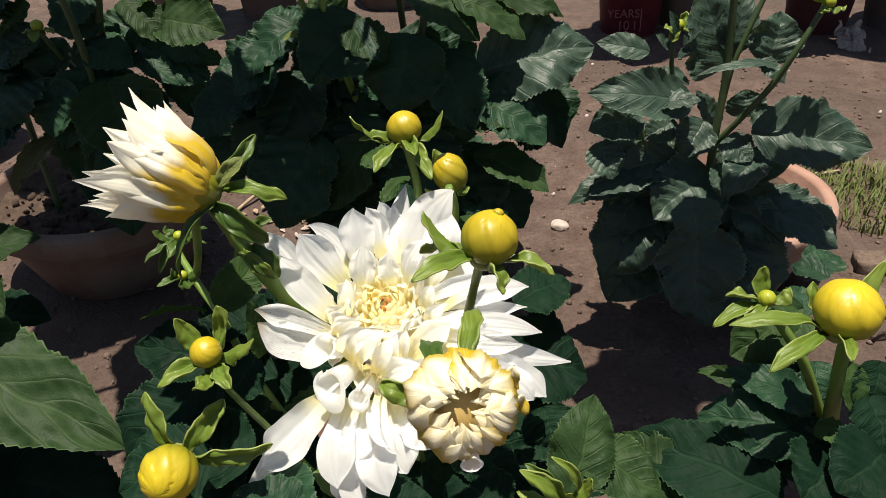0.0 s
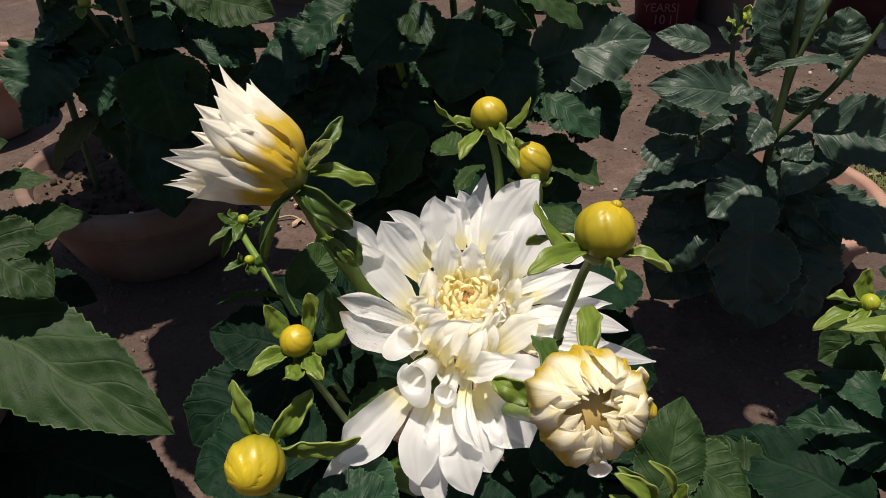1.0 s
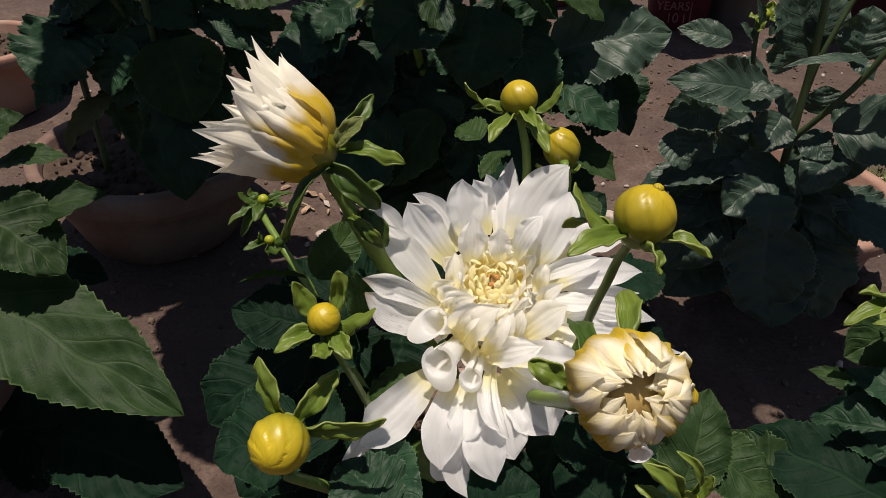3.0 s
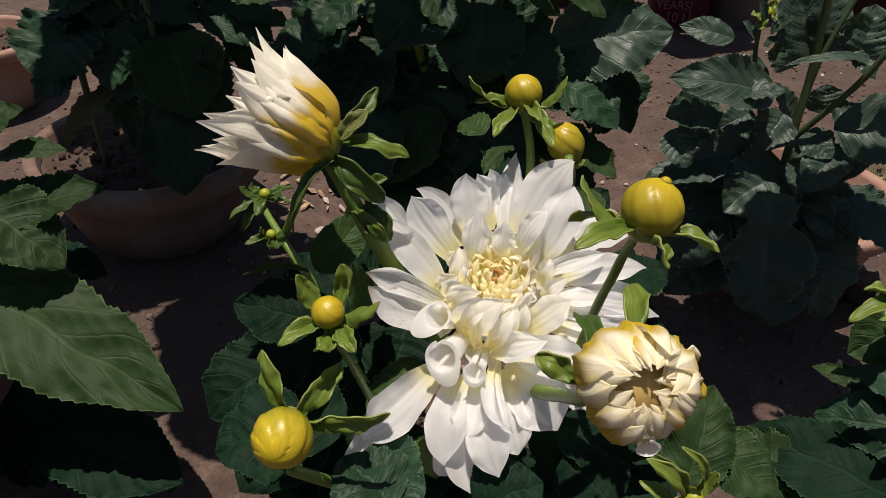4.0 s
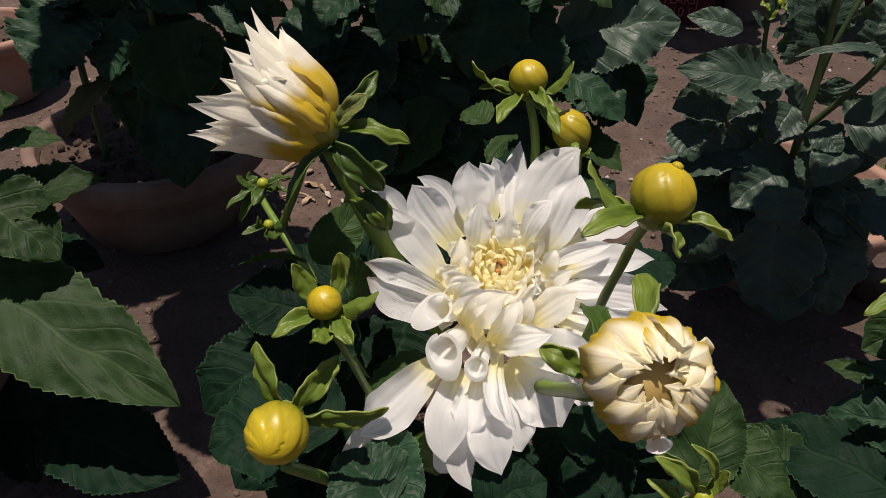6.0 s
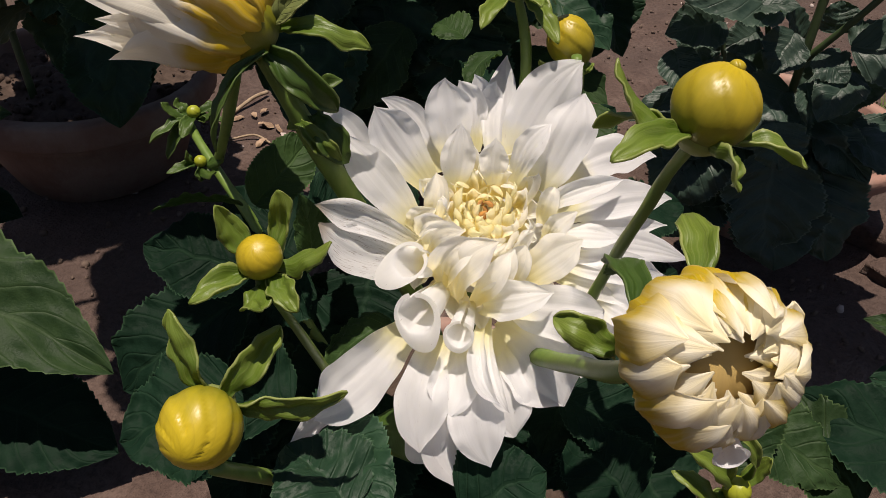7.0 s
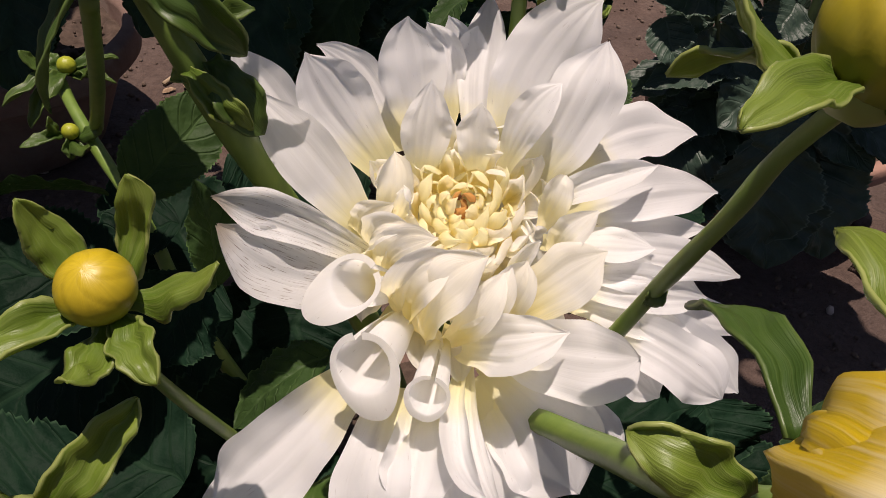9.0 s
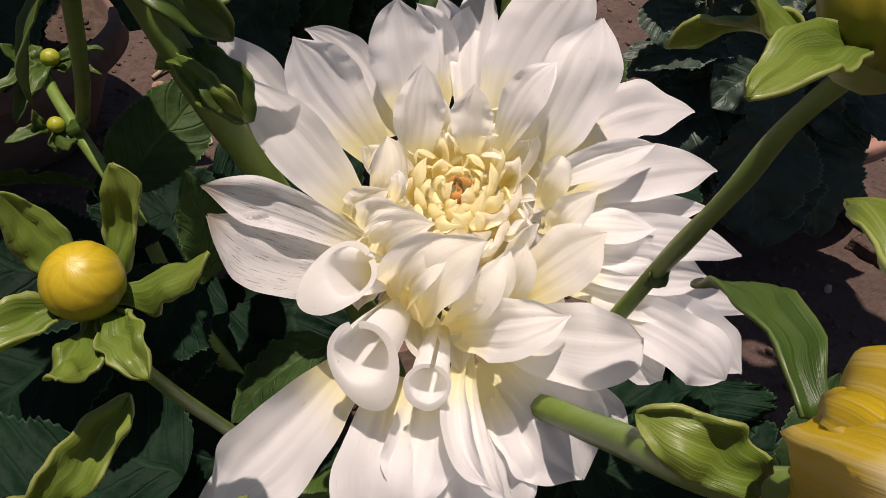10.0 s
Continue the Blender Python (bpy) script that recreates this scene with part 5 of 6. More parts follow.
leaf(plant_c, (-0.017, 1.062, 0.226), (0.048, 1.016, 0.149), 0.113, mat=M_LEAF_DEEP_SHADED)
leaf(plant_c, (-0.158, 1.084, 0.234), (-0.187, 1.046, 0.141), 0.092, mat=M_LEAF_DEEP_SHADED)
leaf(plant_c, (-0.080, 1.031, 0.308), (-0.148, 0.980, 0.239), 0.096, mat=M_LEAF_DEEP_SHADED)
leaf(plant_c, (-0.150, 1.055, 0.349), (-0.190, 1.012, 0.253), 0.104, mat=M_LEAF_DEEP_SHADED)
leaf(plant_c, (0.075, 1.067, 0.311), (0.157, 1.066, 0.267), 0.091, mat=M_LEAF_DEEP_SHADED)
leaf(plant_c, (0.075, 1.097, 0.392), (0.159, 1.061, 0.295), 0.082, mat=M_LEAF_DEEP_SHADED)
leaf(plant_c, (-0.064, 1.067, 0.395), (-0.007, 1.018, 0.318), 0.108, mat=M_LEAF_DEEP_SHADED)
leaf(plant_c, (-0.122, 1.062, 0.393), (-0.189, 1.020, 0.337), 0.094, mat=M_LEAF_DEEP_SHADED)
leaf(plant_c, (-0.011, 1.062, 0.258), (0.073, 1.056, 0.188), 0.110, mat=M_LEAF_DEEP_SHADED)
leaf(plant_c, (-0.214, 1.063, 0.278), (-0.277, 1.041, 0.197), 0.086, mat=M_LEAF_DEEP_SHADED)
leaf(plant_c, (-0.239, 1.069, 0.414), (-0.297, 1.047, 0.351), 0.073, mat=M_LEAF_DEEP_SHADED)
leaf(plant_c, (-0.049, 1.086, 0.208), (-0.100, 1.037, 0.139), 0.113, mat=M_LEAF_DEEP_SHADED)
leaf(plant_c, (-0.259, 1.078, 0.357), (-0.210, 1.037, 0.256), 0.091, mat=M_LEAF_DEEP_SHADED)
stem(plant_c, [(-0.139, 0.978, 0.534), (-0.129, 0.985, 0.452), (-0.106, 1.025, 0.329), (-0.079, 1.060, 0.197)], 0.0038, 0.007)
stem(plant_c, [(-0.167, 0.987, 0.513), (-0.151, 1.004, 0.446), (-0.121, 1.038, 0.349)], 0.0035, 0.005)
stem(plant_c, [(-0.006, 1.027, 0.507), (-0.024, 1.021, 0.409), (-0.062, 1.060, 0.196)], 0.004, 0.007, mat=M_STEM_DARK)

plant_d = thing('dahlia_plant', (0.36, 1.02, 0.16), 'upright dahlia plant with glossy grey-green leaves in a clay pot', 'dahlia plant', 'plants round the flower')
leaf(plant_d, (0.269, 1.000, 0.417), (0.203, 1.010, 0.427), 0.028, up=(0.0, -0.75, 0.66), mat=M_LEAF_GREY)
leaf(plant_d, (0.323, 0.970, 0.361), (0.186, 0.940, 0.387), 0.050, up=(0.0, -0.75, 0.66), mat=M_LEAF_GREY)
leaf(plant_d, (0.265, 0.960, 0.360), (0.328, 0.950, 0.372), 0.028, mat=M_LEAF_GREY)
leaf(plant_d, (0.333, 1.030, 0.362), (0.278, 1.030, 0.381), 0.023, mat=M_LEAF_GREY)
leaf(plant_d, (0.365, 1.000, 0.399), (0.326, 1.020, 0.492), 0.063, up=(0.0, -0.75, 0.66), mat=M_LEAF_GREY)
leaf(plant_d, (0.371, 1.000, 0.415), (0.382, 1.020, 0.488), 0.039, mat=M_LEAF_GREY)
leaf(plant_d, (0.415, 0.980, 0.406), (0.421, 1.000, 0.465), 0.052, up=(0.0, -0.75, 0.66), mat=M_LEAF_GREY)
leaf(plant_d, (0.369, 1.050, 0.368), (0.343, 1.050, 0.431), 0.061, up=(0.0, -0.75, 0.66), mat=M_LEAF_GREY)
leaf(plant_d, (0.410, 0.950, 0.416), (0.314, 0.940, 0.407), 0.011, mat=M_LEAF_GREY)
leaf(plant_d, (0.390, 0.960, 0.417), (0.421, 0.940, 0.396), 0.023, mat=M_LEAF_GREY)
leaf(plant_d, (0.414, 1.030, 0.314), (0.412, 1.040, 0.350), 0.045, up=(0.0, -0.75, 0.66), mat=M_LEAF_GREY)
leaf(plant_d, (0.373, 1.020, 0.294), (0.343, 1.030, 0.353), 0.031, mat=M_LEAF_GREY)
leaf(plant_d, (0.396, 0.950, 0.332), (0.536, 0.920, 0.319), 0.070, up=(0.0, -0.75, 0.66), arch=0.06, mat=M_LEAF_GREY)
leaf(plant_d, (0.406, 0.970, 0.324), (0.443, 0.980, 0.347), 0.026, mat=M_LEAF_GREY)
leaf(plant_d, (0.368, 0.960, 0.315), (0.397, 0.930, 0.298), 0.036, up=(0.0, -0.75, 0.66), mat=M_LEAF_GREY)
leaf(plant_d, (0.389, 0.960, 0.269), (0.456, 0.950, 0.288), 0.039, up=(0.0, -0.75, 0.66), mat=M_LEAF_GREY)
leaf(plant_d, (0.410, 0.950, 0.302), (0.365, 0.900, 0.264), 0.042, mat=M_LEAF_GREY)
leaf(plant_d, (0.261, 0.970, 0.344), (0.191, 0.940, 0.337), 0.047, up=(0.0, -0.75, 0.66), mat=M_LEAF_GREY)
leaf(plant_d, (0.206, 0.950, 0.317), (0.224, 0.920, 0.279), 0.040, up=(0.0, -0.75, 0.66), mat=M_LEAF_GREY)
leaf(plant_d, (0.311, 0.990, 0.328), (0.267, 0.970, 0.312), 0.033, up=(0.0, -0.75, 0.66), mat=M_LEAF_GREY)
leaf(plant_d, (0.345, 0.980, 0.332), (0.316, 0.950, 0.295), 0.042, up=(0.0, -0.75, 0.66), mat=M_LEAF_GREY)
leaf(plant_d, (0.320, 0.980, 0.280), (0.220, 0.950, 0.268), 0.044, up=(0.0, -0.75, 0.66), mat=M_LEAF_GREY)
leaf(plant_d, (0.288, 0.960, 0.266), (0.195, 0.920, 0.256), 0.036, mat=M_LEAF_GREY)
leaf(plant_d, (0.357, 0.970, 0.268), (0.282, 0.920, 0.220), 0.074, up=(0.0, -0.75, 0.66), mat=M_LEAF_GREY)
leaf(plant_d, (0.321, 0.900, 0.261), (0.328, 0.870, 0.218), 0.053, up=(0.0, -0.75, 0.66), mat=M_LEAF_GREY)
leaf(plant_d, (0.362, 0.950, 0.286), (0.367, 0.920, 0.250), 0.026, up=(0.0, -0.75, 0.66), mat=M_LEAF_GREY)
leaf(plant_d, (0.424, 0.940, 0.226), (0.514, 0.890, 0.192), 0.055, mat=M_LEAF_GREY)
leaf(plant_d, (0.394, 0.950, 0.227), (0.449, 0.900, 0.193), 0.044, up=(0.0, -0.75, 0.66), mat=M_LEAF_GREY)
leaf(plant_d, (0.331, 0.980, 0.218), (0.263, 0.920, 0.135), 0.087, up=(0.0, -0.75, 0.66), mat=M_LEAF_GREY)
leaf(plant_d, (0.345, 0.930, 0.185), (0.360, 0.860, 0.087), 0.094, up=(0.0, -0.75, 0.66), mat=M_LEAF_GREY)
leaf(plant_d, (0.396, 0.940, 0.197), (0.428, 0.880, 0.090), 0.088, up=(0.0, -0.75, 0.66), mat=M_LEAF_GREY)
leaf(plant_d, (0.297, 0.990, 0.231), (0.227, 0.950, 0.174), 0.063, mat=M_LEAF_GREY)
leaf(plant_d, (0.339, 1.000, 0.251), (0.347, 0.960, 0.185), 0.076, up=(0.0, -0.75, 0.66), mat=M_LEAF_GREY)
leaf(plant_d, (0.414, 0.980, 0.244), (0.430, 0.940, 0.178), 0.061, mat=M_LEAF_GREY)
leaf(plant_d, (0.318, 1.020, 0.297), (0.313, 1.000, 0.243), 0.055, up=(0.0, -0.75, 0.66), mat=M_LEAF_GREY)
leaf(plant_d, (0.402, 1.020, 0.292), (0.399, 1.000, 0.233), 0.048, up=(0.0, -0.75, 0.66), mat=M_LEAF_GREY)
leaf(plant_d, (0.235, 1.000, 0.336), (0.250, 0.970, 0.284), 0.047, up=(0.0, -0.75, 0.66), mat=M_LEAF_GREY)
leaf(plant_d, (0.294, 1.000, 0.418), (0.274, 1.000, 0.439), 0.015, mat=M_LEAF_GREY)
leaf(plant_d, (0.299, 1.000, 0.432), (0.287, 1.000, 0.468), 0.014, mat=M_LEAF_GREY)
leaf(plant_d, (0.307, 0.990, 0.428), (0.327, 0.980, 0.452), 0.014, mat=M_LEAF_GREY)
leaf(plant_d, (0.302, 0.990, 0.414), (0.319, 0.980, 0.426), 0.015, mat=M_LEAF_GREY)
leaf(plant_d, (0.438, 0.962, 0.235), (0.531, 0.928, 0.176), 0.053, mat=M_LEAF_GREY, roll=10)
leaf(plant_d, (0.298, 0.974, 0.264), (0.173, 0.945, 0.229), 0.047, mat=M_LEAF_GREY)
leaf(plant_d, (0.340, 0.920, 0.215), (0.338, 0.869, 0.099), 0.087, mat=M_LEAF_GREY)
leaf(plant_d, (0.281, 0.962, 0.211), (0.227, 0.928, 0.125), 0.079, mat=M_LEAF_GREY)
leaf(plant_d, (0.394, 0.945, 0.212), (0.445, 0.914, 0.125), 0.071, mat=M_LEAF_GREY)
leaf(plant_d, (0.379, 0.976, 0.262), (0.460, 0.984, 0.267), 0.042, mat=M_LEAF_GREY)
leaf(plant_d, (0.350, 0.971, 0.256), (0.329, 0.914, 0.206), 0.064, mat=M_LEAF_GREY)
leaf(plant_d, (0.295, 1.014, 0.234), (0.326, 0.977, 0.175), 0.074, mat=M_LEAF_GREY)
leaf(plant_d, (0.403, 1.005, 0.212), (0.395, 0.958, 0.141), 0.081, mat=M_LEAF_GREY)
leaf(plant_d, (0.366, 0.982, 0.245), (0.342, 0.902, 0.094), 0.111, mat=M_LEAF_GREY)
leaf(plant_d, (0.323, 0.996, 0.234), (0.242, 0.931, 0.146), 0.077, mat=M_LEAF_GREY)
leaf(plant_d, (0.408, 0.965, 0.182), (0.449, 0.935, 0.134), 0.065, mat=M_LEAF_GREY)
leaf(plant_d, (0.319, 0.992, 0.157), (0.238, 0.949, 0.066), 0.093, mat=M_LEAF_GREY)
stem(plant_d, [(0.351, 0.973, 0.526), (0.360, 0.974, 0.397), (0.359, 0.970, 0.299), (0.365, 0.982, 0.226), (0.381, 1.008, 0.136)], 0.0042, 0.0058, mat=M_STEM_DARK)
stem(plant_d, [(0.454, 0.942, 0.506), (0.422, 0.932, 0.439), (0.401, 0.943, 0.383), (0.361, 0.972, 0.302)], 0.0032, 0.0042, mat=M_STEM_DARK)
stem(plant_d, [(0.300, 1.012, 0.443), (0.301, 1.001, 0.388), (0.330, 0.991, 0.298), (0.362, 0.999, 0.198)], 0.0022, 0.0045, mat=M_STEM_DARK)
stem(plant_d, [(0.394, 0.981, 0.497), (0.367, 0.972, 0.412), (0.362, 0.975, 0.344)], 0.003, 0.0035, mat=M_STEM_DARK)
stem(plant_d, [(0.262, 0.972, 0.330), (0.291, 0.974, 0.256), (0.350, 0.986, 0.178)], 0.0025, 0.0045, mat=M_STEM_DARK)
bud(plant_d, (0.304, 1.014, 0.446), 0.0071, (0.019, 0.252, 0.967), [(0.286, 1.012, 0.443), (0.321, 1.017, 0.448), (0.294, 0.993, 0.431), (0.314, 1.024, 0.460)], 0.014, mat=M_BUD_GREEN)
bud(plant_d, (0.447, 0.933, 0.494), 0.0070, (0.319, 0.250, 0.914), [(0.429, 0.934, 0.496), (0.466, 0.932, 0.490), (0.438, 0.926, 0.483), (0.454, 0.944, 0.509)], 0.014, mat=M_BUD_GREEN)

plant_e = thing('dahlia_plant', (0.36, 0.42, 0.08), 'dahlia plant with a round yellow bud and young leaves', 'dahlia plant', 'plants round the flower')
leaf(plant_e, (0.182, 0.370, 0.333), (0.137, 0.420, 0.346), 0.042, mat=M_LEAF_DULL)
leaf(plant_e, (0.239, 0.370, 0.345), (0.154, 0.420, 0.350), 0.045, roll=-12, arch=0.12, mat=M_LEAF_BLUE_SHADED)
leaf(plant_e, (0.270, 0.420, 0.373), (0.215, 0.440, 0.390), 0.024, mat=M_LEAF_DEEP_SHADED)
leaf(plant_e, (0.265, 0.400, 0.368), (0.199, 0.430, 0.357), 0.039, mat=M_LEAF_DEEP_SHADED)
leaf(plant_e, (0.282, 0.400, 0.366), (0.236, 0.390, 0.349), 0.033, mat=M_LEAF_BLUE_SHADED)
leaf(plant_e, (0.223, 0.440, 0.383), (0.201, 0.450, 0.378), 0.005)
leaf(plant_e, (0.273, 0.470, 0.371), (0.269, 0.450, 0.349), 0.024, mat=M_LEAF_DEEP_SHADED)
leaf(plant_e, (0.289, 0.470, 0.371), (0.290, 0.450, 0.352), 0.024, mat=M_LEAF_DEEP_SHADED)
leaf(plant_e, (0.286, 0.490, 0.396), (0.285, 0.520, 0.401), 0.021, mat=M_LEAF_DEEP_SHADED)
leaf(plant_e, (0.302, 0.530, 0.407), (0.326, 0.550, 0.408), 0.026, roll=-10, mat=M_LEAF_DEEP_SHADED)
leaf(plant_e, (0.310, 0.520, 0.409), (0.289, 0.540, 0.405), 0.017, mat=M_LEAF_DEEP_SHADED)
leaf(plant_e, (0.296, 0.410, 0.395), (0.300, 0.380, 0.367), 0.032, mat=M_LEAF_BLUE_SHADED)
leaf(plant_e, (0.270, 0.380, 0.367), (0.238, 0.350, 0.371), 0.041, mat=M_LEAF_BLUE_SHADED)
leaf(plant_e, (0.297, 0.380, 0.377), (0.256, 0.350, 0.377), 0.040, mat=M_LEAF_BLUE_SHADED)
leaf(plant_e, (0.287, 0.430, 0.406), (0.292, 0.410, 0.376), 0.015)
leaf(plant_e, (0.309, 0.430, 0.406), (0.298, 0.410, 0.376), 0.025, mat=M_LEAF_BLUE_SHADED)
leaf(plant_e, (0.302, 0.370, 0.359), (0.282, 0.370, 0.378), 0.017)
leaf(plant_e, (0.262, 0.400, 0.376), (0.278, 0.390, 0.381), 0.014)
leaf(plant_e, (0.262, 0.470, 0.421), (0.236, 0.450, 0.408), 0.024)
leaf(plant_e, (0.262, 0.430, 0.322), (0.225, 0.420, 0.316), 0.040, mat=M_LEAF_BLUE_SHADED)
leaf(plant_e, (0.293, 0.460, 0.353), (0.267, 0.440, 0.334), 0.032, mat=M_LEAF_BLUE_SHADED)
leaf(plant_e, (0.282, 0.490, 0.403), (0.229, 0.470, 0.376), 0.041, up=(0.0, -0.75, 0.66), mat=M_LEAF_DULL)
leaf(plant_e, (0.255, 0.460, 0.350), (0.209, 0.470, 0.363), 0.015, mat=M_LEAF_DULL)
leaf(plant_e, (0.266, 0.470, 0.373), (0.229, 0.430, 0.325), 0.037, up=(0.0, -0.75, 0.66), mat=M_LEAF_DEEP_SHADED)
bud(plant_e, (0.262, 0.405, 0.467), 0.0194, (0.129, -0.063, 0.990), [(0.213, 0.376, 0.445), (0.194, 0.398, 0.461), (0.250, 0.366, 0.462), (0.251, 0.430, 0.469), (0.295, 0.438, 0.479)], 0.011, mat=M_BUD_WIDE, lobes=6, flat=0.9, groove=0.08)
bud(plant_e, (0.231, 0.440, 0.449), 0.0057, (0.027, 0.018, 0.999), [(0.197, 0.429, 0.435), (0.205, 0.440, 0.451), (0.230, 0.451, 0.466), (0.246, 0.444, 0.454), (0.214, 0.422, 0.442)], 0.0105, mat=M_BUD_GREEN)
stem(plant_e, [(0.271, 0.412, 0.440), (0.279, 0.420, 0.396), (0.298, 0.436, 0.327), (0.348, 0.464, 0.220)], 0.004, 0.006)
stem(plant_e, [(0.237, 0.444, 0.436), (0.266, 0.442, 0.395), (0.298, 0.447, 0.327)], 0.003, 0.004)


# unseen upper leaves added to the plants to shade the leaves and earth below
def shade_crown(parent, path, rx, ry, drop, count, size, seed):
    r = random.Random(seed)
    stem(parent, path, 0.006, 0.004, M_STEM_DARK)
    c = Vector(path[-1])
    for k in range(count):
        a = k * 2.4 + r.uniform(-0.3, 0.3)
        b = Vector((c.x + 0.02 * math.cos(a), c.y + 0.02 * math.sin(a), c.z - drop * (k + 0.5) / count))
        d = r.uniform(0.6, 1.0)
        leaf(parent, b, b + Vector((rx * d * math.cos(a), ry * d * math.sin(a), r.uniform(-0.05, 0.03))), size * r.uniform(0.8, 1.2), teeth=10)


shade_crown(plant_b, [(-0.51, 1.10, 0.12), (-0.49, 1.06, 0.45), (-0.55, 1.00, 0.92)], 0.17, 0.12, 0.14, 9, 0.12, 21)
shade_crown(plant_b, [(-0.62, 1.10, 0.12), (-0.66, 1.16, 0.45), (-0.66, 1.22, 0.84)], 0.18, 0.17, 0.22, 5, 0.12, 22)
shade_crown(plant_a, [(-0.67, 0.62, 0.10), (-0.66, 0.66, 0.45), (-0.54, 0.78, 0.72), (-0.35, 0.87, 0.84)], 0.16, 0.17, 0.12, 28, 0.13, 26)
# single unseen leaf, added to shade the earth beside the broad leaf
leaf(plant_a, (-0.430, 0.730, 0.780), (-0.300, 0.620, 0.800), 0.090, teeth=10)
shade_crown(plant_c, [(-0.03, 1.16, 0.12), (-0.06, 1.12, 0.50), (-0.10, 0.93, 0.88)], 0.13, 0.09, 0.16, 6, 0.11, 23)
shade_crown(plant_e, [(0.47, 0.45, 0.08), (0.52, 0.52, 0.45), (0.47, 0.66, 0.72), (0.33, 0.755, 0.86)], 0.21, 0.16, 0.10, 36, 0.11, 25)


# ---- ground, pots, litter ----
def ground_sheet():
    """Bare, trodden earth that reaches the horizon, finely waved near the pots."""
    bm = bmesh.new()
    xs = [-3000, -600, -120, -30, -8, -3.5] + [-2.0 + 0.05 * i for i in range(81)] + [3.5, 8, 30, 120, 600, 3000]
    ys = [-3000, -600, -120, -30, -8, -2.5] + [-0.6 + 0.05 * i for i in range(71)] + [4.5, 8, 30, 120, 600, 3000]
    rows = []
    for y in ys:
        row = []
        for x in xs:
            near = max(0.0, 1 - max(0, abs(x) - 2, abs(y - 1.2) - 1.8) / 1.5)
            z = near * (0.010 * noise.noise(Vector((x * 2.2, y * 2.2, 0.3))) + 0.006 * noise.noise(Vector((x * 9, y * 9, 1.3))) - 0.004)
            row.append(bm.verts.new((x, y, z)))
        rows.append(row)
    for a, b in zip(rows, rows[1:]):
        for k in range(len(xs) - 1):
            bm.faces.new((a[k], a[k + 1], b[k + 1], b[k]))
    return bm


ground = part("ground", ground_sheet(), M_GROUND)
tagged(ground, "bare trodden brown earth with crumbs and stains", "ground", kind="structure")


def pot(x, y, radius, height, mat, label, seed, rim=0.028):
    """A turned flower pot with a thick rim; its soil is a part."""
    r, h = radius, height
    t = thing("flower_pot", (x, y, 0), label, "flower pot", "flower pots")
    prof = [(r * 0.60, -0.006), (r * 0.66, 0.0), (r * 0.80, h * 0.45), (r * 0.88, h - rim), (r * 0.98, h - rim + 0.002), (r, h - rim + 0.006), (r, h - 0.006), (r * 0.985, h),
            (r * 0.90, h), (r * 0.885, h - 0.006), (r * 0.86, h - rim * 1.4), (r * 0.70, h * 0.45), (r * 0.6, h * 0.42)]
    bm = revolve(prof, 56, 0.0025, seed)
    bmesh.ops.translate(bm, verts=bm.verts[:], vec=(x, y, 0))
    part("pot_wall", bm, mat, t, "", (x, y, 0))
    bm = bmesh.new()
    rr = random.Random(seed)
    rows = []
    for i in range(15):
        rad = r * 0.875 * i / 14
        rows.append([bm.verts.new((x + rad * math.cos(2 * math.pi * k / 44), y + rad * math.sin(2 * math.pi * k / 44),
                                   h - 0.026 + 0.016 * max(0.0, 1 - rad / (0.7 * r)) + 0.012 * noise.noise(Vector((rad * 40 * math.cos(2 * math.pi * k / 44), rad * 40 * math.sin(2 * math.pi * k / 44), seed))) + rr.uniform(-0.0035, 0.0035))) for k in range(44)])
    for a, b in zip(rows, rows[1:]):
        for k in range(44):
            bm.faces.new((a[k], a[(k + 1) % 44], b[(k + 1) % 44], b[k]))
    bmesh.ops.remove_doubles(bm, verts=bm.verts[:], dist=1e-4)
    for k in range(230):
        a, d, s = rr.uniform(0, 6.283), 0.80 * r * math.sqrt(rr.uniform(0, 1)), 0.0025 + 0.009 * rr.random() ** 3
        m = Matrix.Translation((x + d * math.cos(a), y + d * math.sin(a), h - 0.022 + 0.014 * max(0.0, 1 - d / (0.7 * r)))) @ Euler((a * 3, a * 5, a)).to_matrix().to_4x4() @ Matrix.Diagonal((s, s * 0.8, s * 0.6, 1))
        bmesh.ops.create_icosphere(bm, subdivisions=1, radius=1.0, matrix=m)
    part("soil", bm, M_SOIL, t, "dark crumbly potting soil", (x, y, h - 0.03))
    return t


pot(-0.578, 1.165, 0.190, 0.155, M_CLAY_DARK, "dark terracotta pot with a broad rim and dark soil", 1, 0.04)
pot(0.442, 1.125, 0.165, 0.150, M_CLAY, "pale dusty terracotta pot under a leafy plant", 2)
pot(-0.02, 1.16, 0.150, 0.140, M_CLAY_DARK, "dark clay pot hidden under large leaves", 3)
pot(-0.025, 0.56, 0.150, 0.125, M_CLAY, "terracotta pot of the flowering plant", 4)
pot(-1.15, 1.62, 0.150, 0.150, M_CLAY, "sunlit terracotta pot at the side", 8)
pot(-0.68, 0.62, 0.150, 0.130, M_CLAY_DARK, "dark clay pot under broad toothed leaves", 5)
pot(0.47, 0.45, 0.125, 0.110, M_CLAY_DARK, "dark clay pot of a budding plant", 6)


def ground_at(x, y):
    return 0.010 * noise.noise(Vector((x * 2.2, y * 2.2, 0.3))) + 0.006 * noise.noise(Vector((x * 9, y * 9, 1.3))) - 0.004


